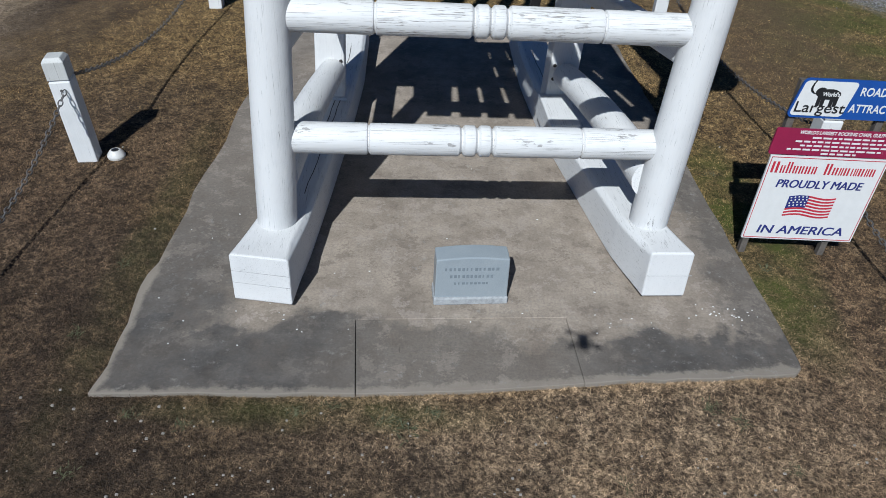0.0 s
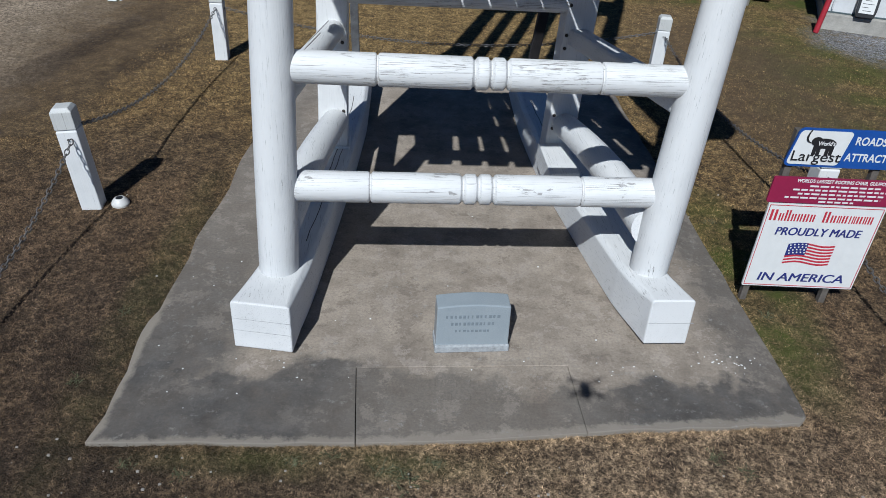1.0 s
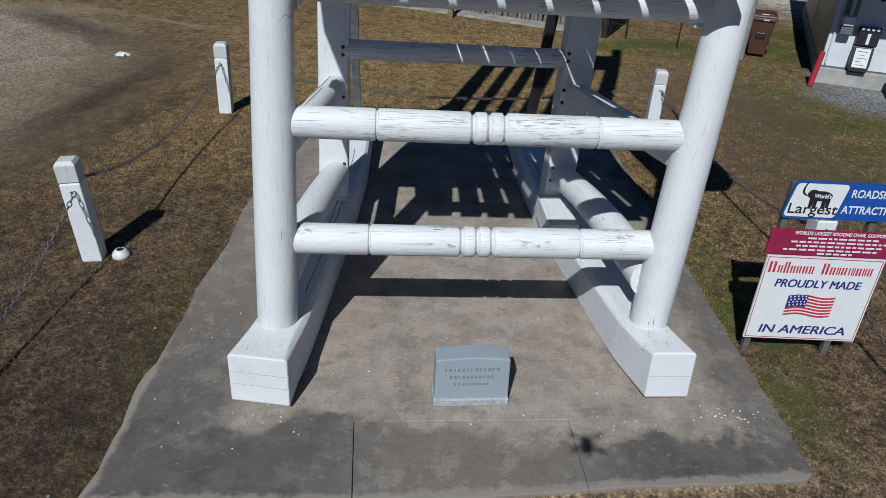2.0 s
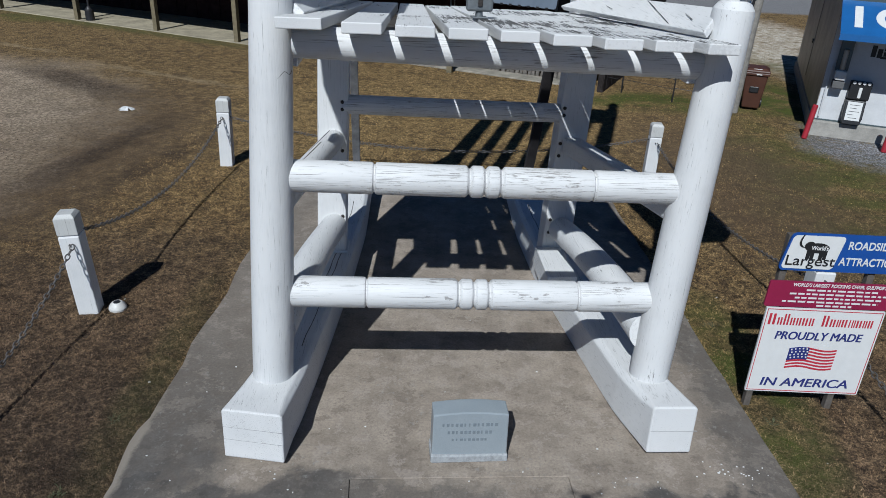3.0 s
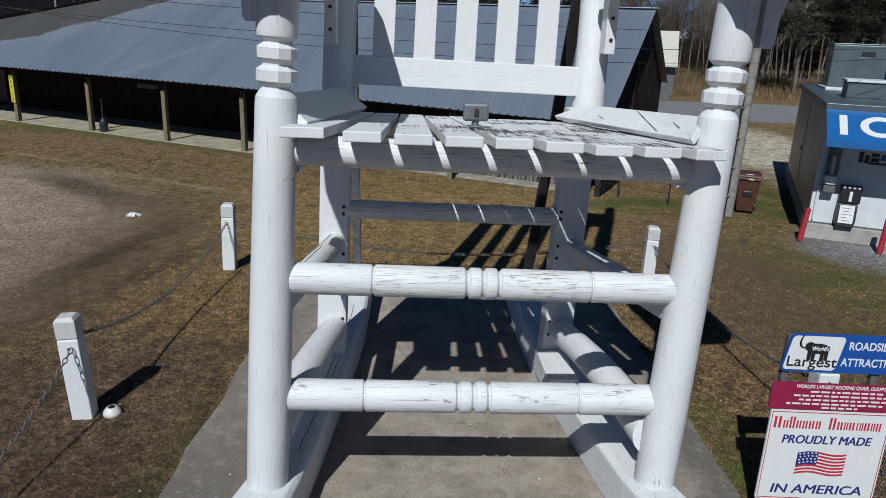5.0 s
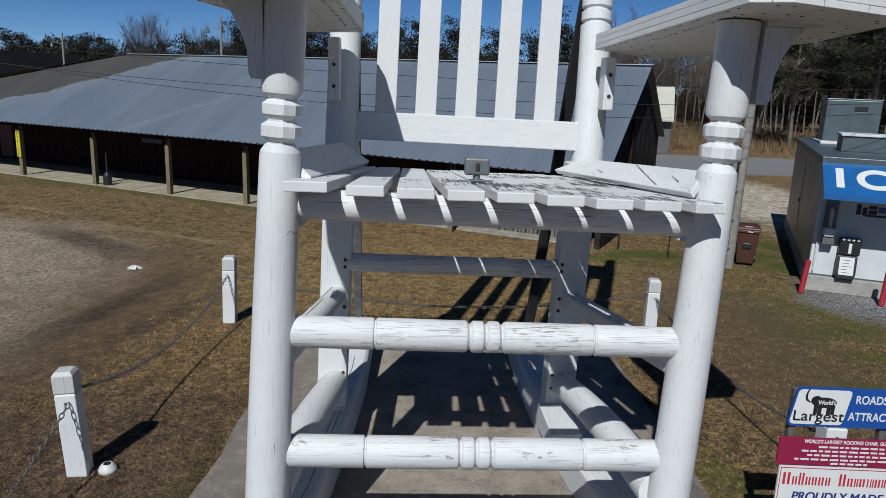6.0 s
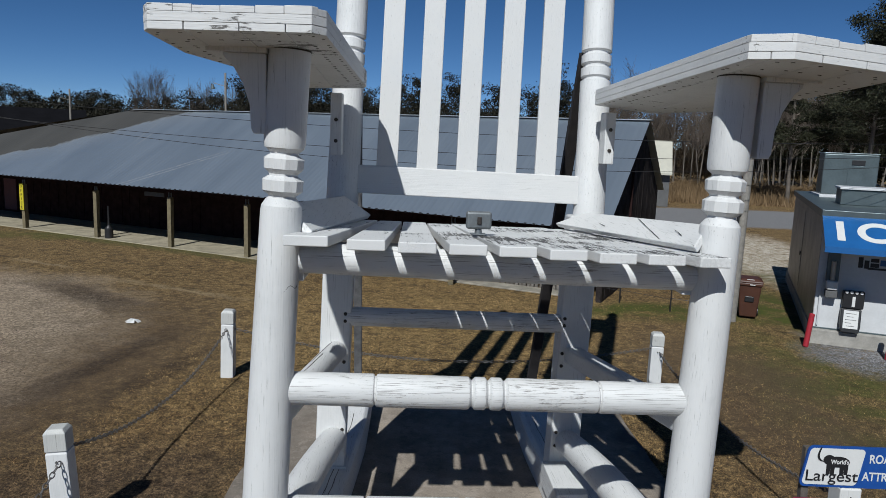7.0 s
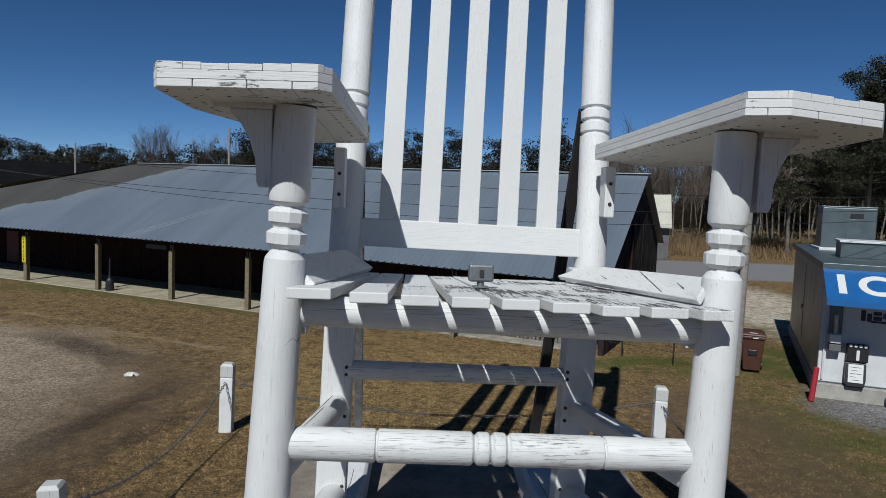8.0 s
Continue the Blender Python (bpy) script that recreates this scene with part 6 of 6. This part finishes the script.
def scatter(name, label, n, x0, x1, y0, y1, h0, h1, wd, material, rim=False):
    x, y = rng.uniform(x0, x1, n), y0 + (y1 - y0) * rng.random(n) ** 1.25
    if rim:
        q, k = rng.random(n), rng.random(n)
        jx, jy = rng.normal(0, 0.022, n), rng.normal(0, 0.022, n)
        lip = np.maximum(3.971 + 0.0285 * q * 6 - 0.0285 * 2.7, 4.0 + 0.1 * (q * 6 - 2.7))
        yy = 3.9 + 8.6 * q ** 1.5
        x = np.where(k < 0.55, -2.7 + 6 * q, np.where(k < 0.80, -2.73 + 0.017 * (yy - 4), 3.40 - 0.02 * (yy - 4.4))) + jx
        y = np.where(k < 0.55, lip - 0.015, yy) + jy
    # the turf is thick in tufts and thin between them
    clumps = 0.5 * value_noise(x, y, 7.0) + 0.5 * value_noise(x, y, 17.0)
    fx, fy = x * 3.1 + 0.7 * np.sin(y * 2.3), y * 3.4 + 0.8 * np.sin(x * 1.9)
    tuft = np.sin(fx) * np.sin(fy) + 0.6 * np.sin(2.7 * fx + 1.3) * np.sin(2.3 * fy + 0.4) + 0.5 * np.sin(0.31 * fx) * np.sin(0.37 * fy)
    keep = (rim | ~inside_pad(x, y)) & (rng.random(n) < np.clip(0.70 + 0.25 * tuft + 2.4 * (clumps - 0.5), 0.06, 1.0)) & ~((x < -5.6) & (y > 9.5))
    soil = ((x + 0.2) / 1.9) ** 2 + ((y - 2.60) / 0.42) ** 2
    keep &= rng.random(n) < np.clip(soil - 0.15 + 3.0 * (value_noise(x, y, 4.5) - 0.42), 0.05, 1.0)
    worn = np.minimum(((x - 6.0) / 1.9) ** 2 + ((y - 13.8) / 4.5) ** 2, ((x + 7.0) / 2.2) ** 2 + ((y - 14.2) / 5.4) ** 2)
    keep &= rng.random(n) < np.clip(worn - 0.1, np.where(x > 0, 0.45, 0.15), 1.0)
    x, y = x[keep], y[keep]
    n = len(x)
    a = rng.uniform(0, 2 * np.pi, n)
    h = rng.uniform(h0, h1, n)
    tilt = rng.uniform(0.75, 1.52, n)
    b = rng.uniform(0, 2 * np.pi, n)
    wx, wy = np.cos(a) * wd, np.sin(a) * wd
    base = np.full(n, GZ - 0.004)
    v = np.stack([np.stack([x - wx, y - wy, base], 1), np.stack([x + wx, y + wy, base], 1),
                  np.stack([x + np.cos(b) * h * np.sin(tilt), y + np.sin(b) * h * np.sin(tilt), base + h * np.cos(tilt)], 1)], 1).reshape(-1, 3)
    me = bpy.data.meshes.new(name)
    me.vertices.add(len(v))
    me.vertices.foreach_set("co", v.ravel())
    me.loops.add(len(v))
    me.loops.foreach_set("vertex_index", np.arange(len(v), dtype=np.int32))
    me.polygons.add(n)
    me.polygons.foreach_set("loop_start", np.arange(0, len(v), 3, dtype=np.int32))
    me.update(calc_edges=True)
    me.validate()
    me.materials.append(material)
    return tagged(new(name, me), label, "grass", kind="stuff")


scatter("grass", "short matted brown winter grass round the pad", 640000, -6.5, 6.5, 2.2, 8.5, 0.018, 0.060, 0.0038, BLADES)
scatter("grass", "short brown winter grass beside the pad", 260000, -7.0, 7.5, 6.5, 13.5, 0.022, 0.070, 0.0044, BLADES)
scatter("grass", "thin brown winter grass farther from the pad", 170000, -6.0, 9.0, 10.0, 24.0, 0.028, 0.080, 0.0058, BLADES)
scatter("grass", "longer dry grass creeping over the edges of the pad", 26000, -2.8, 3.45, 3.84, 12.6, 0.03, 0.085, 0.0040, BLADES, True)

# tall dead grass between the far road and the woods
n = 26000
x, y = rng.uniform(8, 62, n), rng.uniform(61, 84, n)
h = rng.uniform(0.25, 1.0, n) * (0.5 + value_noise(x, y, 1.0))
a, lean = rng.uniform(0, np.pi, n), rng.normal(0, 0.18, (n, 2))
wx, wy = np.cos(a) * 0.05, np.sin(a) * 0.05
v = np.stack([np.stack([x - wx, y - wy, np.full(n, GZ)], 1), np.stack([x + wx, y + wy, np.full(n, GZ)], 1), np.stack([x + lean[:, 0], y + lean[:, 1], GZ + h], 1)], 1).reshape(-1, 3)
tagged(points_mesh("brush", v.tolist(), np.arange(3 * n).reshape(-1, 3).tolist(), LEAF_DRY), "tall dead grass along the foot of the woods", "brush", kind="stuff")


def stones(name, label, n, cx, cy, rx, ry, r0, r1, material):
    """Loose broken stones, each an uneven eight-sided lump, thinning out from the middle."""
    d, a = np.abs(rng.normal(0, 0.55, n)), rng.uniform(0, 2 * np.pi, n)
    c = np.stack([cx + rx * d * np.cos(a), cy + ry * d * np.sin(a), np.full(n, GZ)], 1)
    r = rng.uniform(r0, r1, n) ** 1.0
    axes = np.array([(1, 0, 0), (0, 1, 0), (-1, 0, 0), (0, -1, 0), (0, 0, 0.75), (0, 0, -0.3)])
    turn = rng.uniform(0, 2 * np.pi, n)
    px, py = axes[:, 0][None] * np.cos(turn)[:, None] - axes[:, 1][None] * np.sin(turn)[:, None], axes[:, 0][None] * np.sin(turn)[:, None] + axes[:, 1][None] * np.cos(turn)[:, None]
    p = np.stack([px, py, np.repeat(axes[:, 2][None], n, 0)], 2) * rng.uniform(0.6, 1.3, (n, 6, 1))
    v = (c[:, None] + p * r[:, None, None]).reshape(-1, 3)
    tri = np.array([(0, 1, 4), (1, 2, 4), (2, 3, 4), (3, 0, 4), (1, 0, 5), (2, 1, 5), (3, 2, 5), (0, 3, 5)])
    f = (np.arange(n)[:, None, None] * 6 + tri[None]).reshape(-1, 3)
    return tagged(points_mesh(name, v.tolist(), f.tolist(), material), label, "gravel", kind="stuff")


stones("gravel", "loose brown and grey stones on the drive", 4200, -10.4, 14.6, 5.0, 5.4, 0.006, 0.019, STONE_BROWN)
stones("gravel", "loose pale grey stones beside the kiosk", 1700, 10.7, 16.1, 1.7, 1.6, 0.008, 0.024, STONE_GREY)

# low green weeds in the turf before the pad
LEAF_WEED = leaf_mat("grey_green_weed", (0.085, 0.088, 0.045), (0.190, 0.200, 0.110))
weed_rnd = random.Random(77)
verts, faces = [], []
for x, y, size in ((-1.05, 3.78, 0.13), (-0.30, 3.74, 0.15), (-0.12, 3.62, 0.17), (0.08, 3.80, 0.12), (-0.75, 3.86, 0.10), (-1.9, 3.62, 0.11), (-2.35, 3.70, 0.10), (-2.6, 3.15, 0.12),
                   (-1.5, 2.75, 0.10), (2.45, 3.95, 0.14), (2.62, 3.80, 0.12), (1.55, 3.15, 0.10), (2.9, 3.35, 0.11), (-3.1, 4.6, 0.12), (-3.05, 5.6, 0.11), (3.62, 5.9, 0.13), (3.75, 6.9, 0.14), (3.6, 7.8, 0.12)):
    size *= 0.62
    for i in range(weed_rnd.randint(18, 26)):
        a, L = weed_rnd.uniform(0, 2 * math.pi), size * weed_rnd.uniform(0.45, 1.0)
        rise, w = weed_rnd.uniform(0.15, 0.8), size * weed_rnd.uniform(0.04, 0.085)
        ox, oy = weed_rnd.gauss(0, size * 0.5), weed_rnd.gauss(0, size * 0.5)
        ca, sa = math.cos(a), math.sin(a)
        k = len(verts)
        for d, side, z in ((0.0, -0.3, 0.0), (0.0, 0.3, 0.0), (0.55, 1.0, rise * 0.7), (0.55, -1.0, rise * 0.7), (1.0, 0.0, rise * 0.75)):
            verts.append((x + ox + ca * L * d - sa * w * side, y + oy + sa * L * d + ca * w * side, GZ + L * z))
        faces += [(k, k + 1, k + 2, k + 3), (k + 3, k + 2, k + 4)]
tagged(points_mesh("weeds", verts, faces, LEAF_WEED), "low grey-green weeds growing in the winter turf", "weeds", kind="stuff")

# white paint flakes and pebbles on the pad and lawn
rnd = random.Random(17)
bm = bmesh.new()
for cx, cy, sx, sy, n in ((2.88, 5.08, 0.15, 0.07, 26), (-1.5, 4.85, 0.5, 0.15, 10), (1.9, 4.9, 0.15, 0.12, 8), (0.3, 6.5, 1.2, 1.5, 12), (-2.2, 5.2, 0.5, 0.9, 10)):
    for _ in range(n):
        x, y, r = rnd.gauss(cx, sx), rnd.gauss(cy, sy), rnd.uniform(0.003, 0.009)
        box(bm, (x - r, y - r * 0.7, 0.0), (x + r, y + r * 0.7, 0.005), 0, jitter=0.002)
tagged(part("paint_flakes", bm, LITTER), "white paint flakes scattered on the concrete", "debris", kind="stuff")
bm = bmesh.new()
for k in range(640):
    x, y, r = rnd.uniform(-4, 5), rnd.uniform(2.4, 4.0) if rnd.random() < 0.8 else rnd.uniform(4, 10), rnd.uniform(0.003, 0.012)
    if k > 300:
        x, y = rnd.gauss(0.1, 1.1), rnd.gauss(2.55, 0.28)
    if not (-2.7 < x < 3.35 and 3.85 < y < 12.6):
        box(bm, (x - r, y - r * 0.8, GZ), (x + r, y + r * 0.8, GZ + r * 1.2), r * 0.3, pose(0, 0, 0))
tagged(part("pebbles", bm, PIT), "small pale pebbles in the bare turf", "pebbles", kind="stuff")

# ---------------------------------------------------------------- the quadcopter that films, behind and above its own lens
drone = thing("camera_drone", "small dark grey quadcopter hovering with four rotors", "drone", pose(0.01, -0.02, 4.80, 0, 0, -2))
part("body", box(bmesh.new(), (-0.045, -0.10, -0.035), (0.045, 0.08, 0.035), 0.018), BLACKPLASTIC, drone)
for sx in (-1, 1):
    for sy in (-1, 1):
        arm = part("arm", bar(bmesh.new(), (sx * 0.03, sy * 0.05, 0.01), (sx * 0.13, sy * 0.10, 0.02), 0.011, seg=8, rings=2, ease=0.002), BLACKPLASTIC, drone)
        part("motor", bar(bmesh.new(), (sx * 0.13, sy * 0.10, 0.0), (sx * 0.13, sy * 0.10, 0.04), 0.014, seg=12, rings=2, ease=0.002), BLACKPLASTIC, arm)
        part("rotor", box(bmesh.new(), (-0.055, -0.008, 0.040), (0.055, 0.008, 0.043), 0, pose(sx * 0.13, sy * 0.10, 0, 0, 0, 35 * sx * sy)), BLACKPLASTIC, arm)
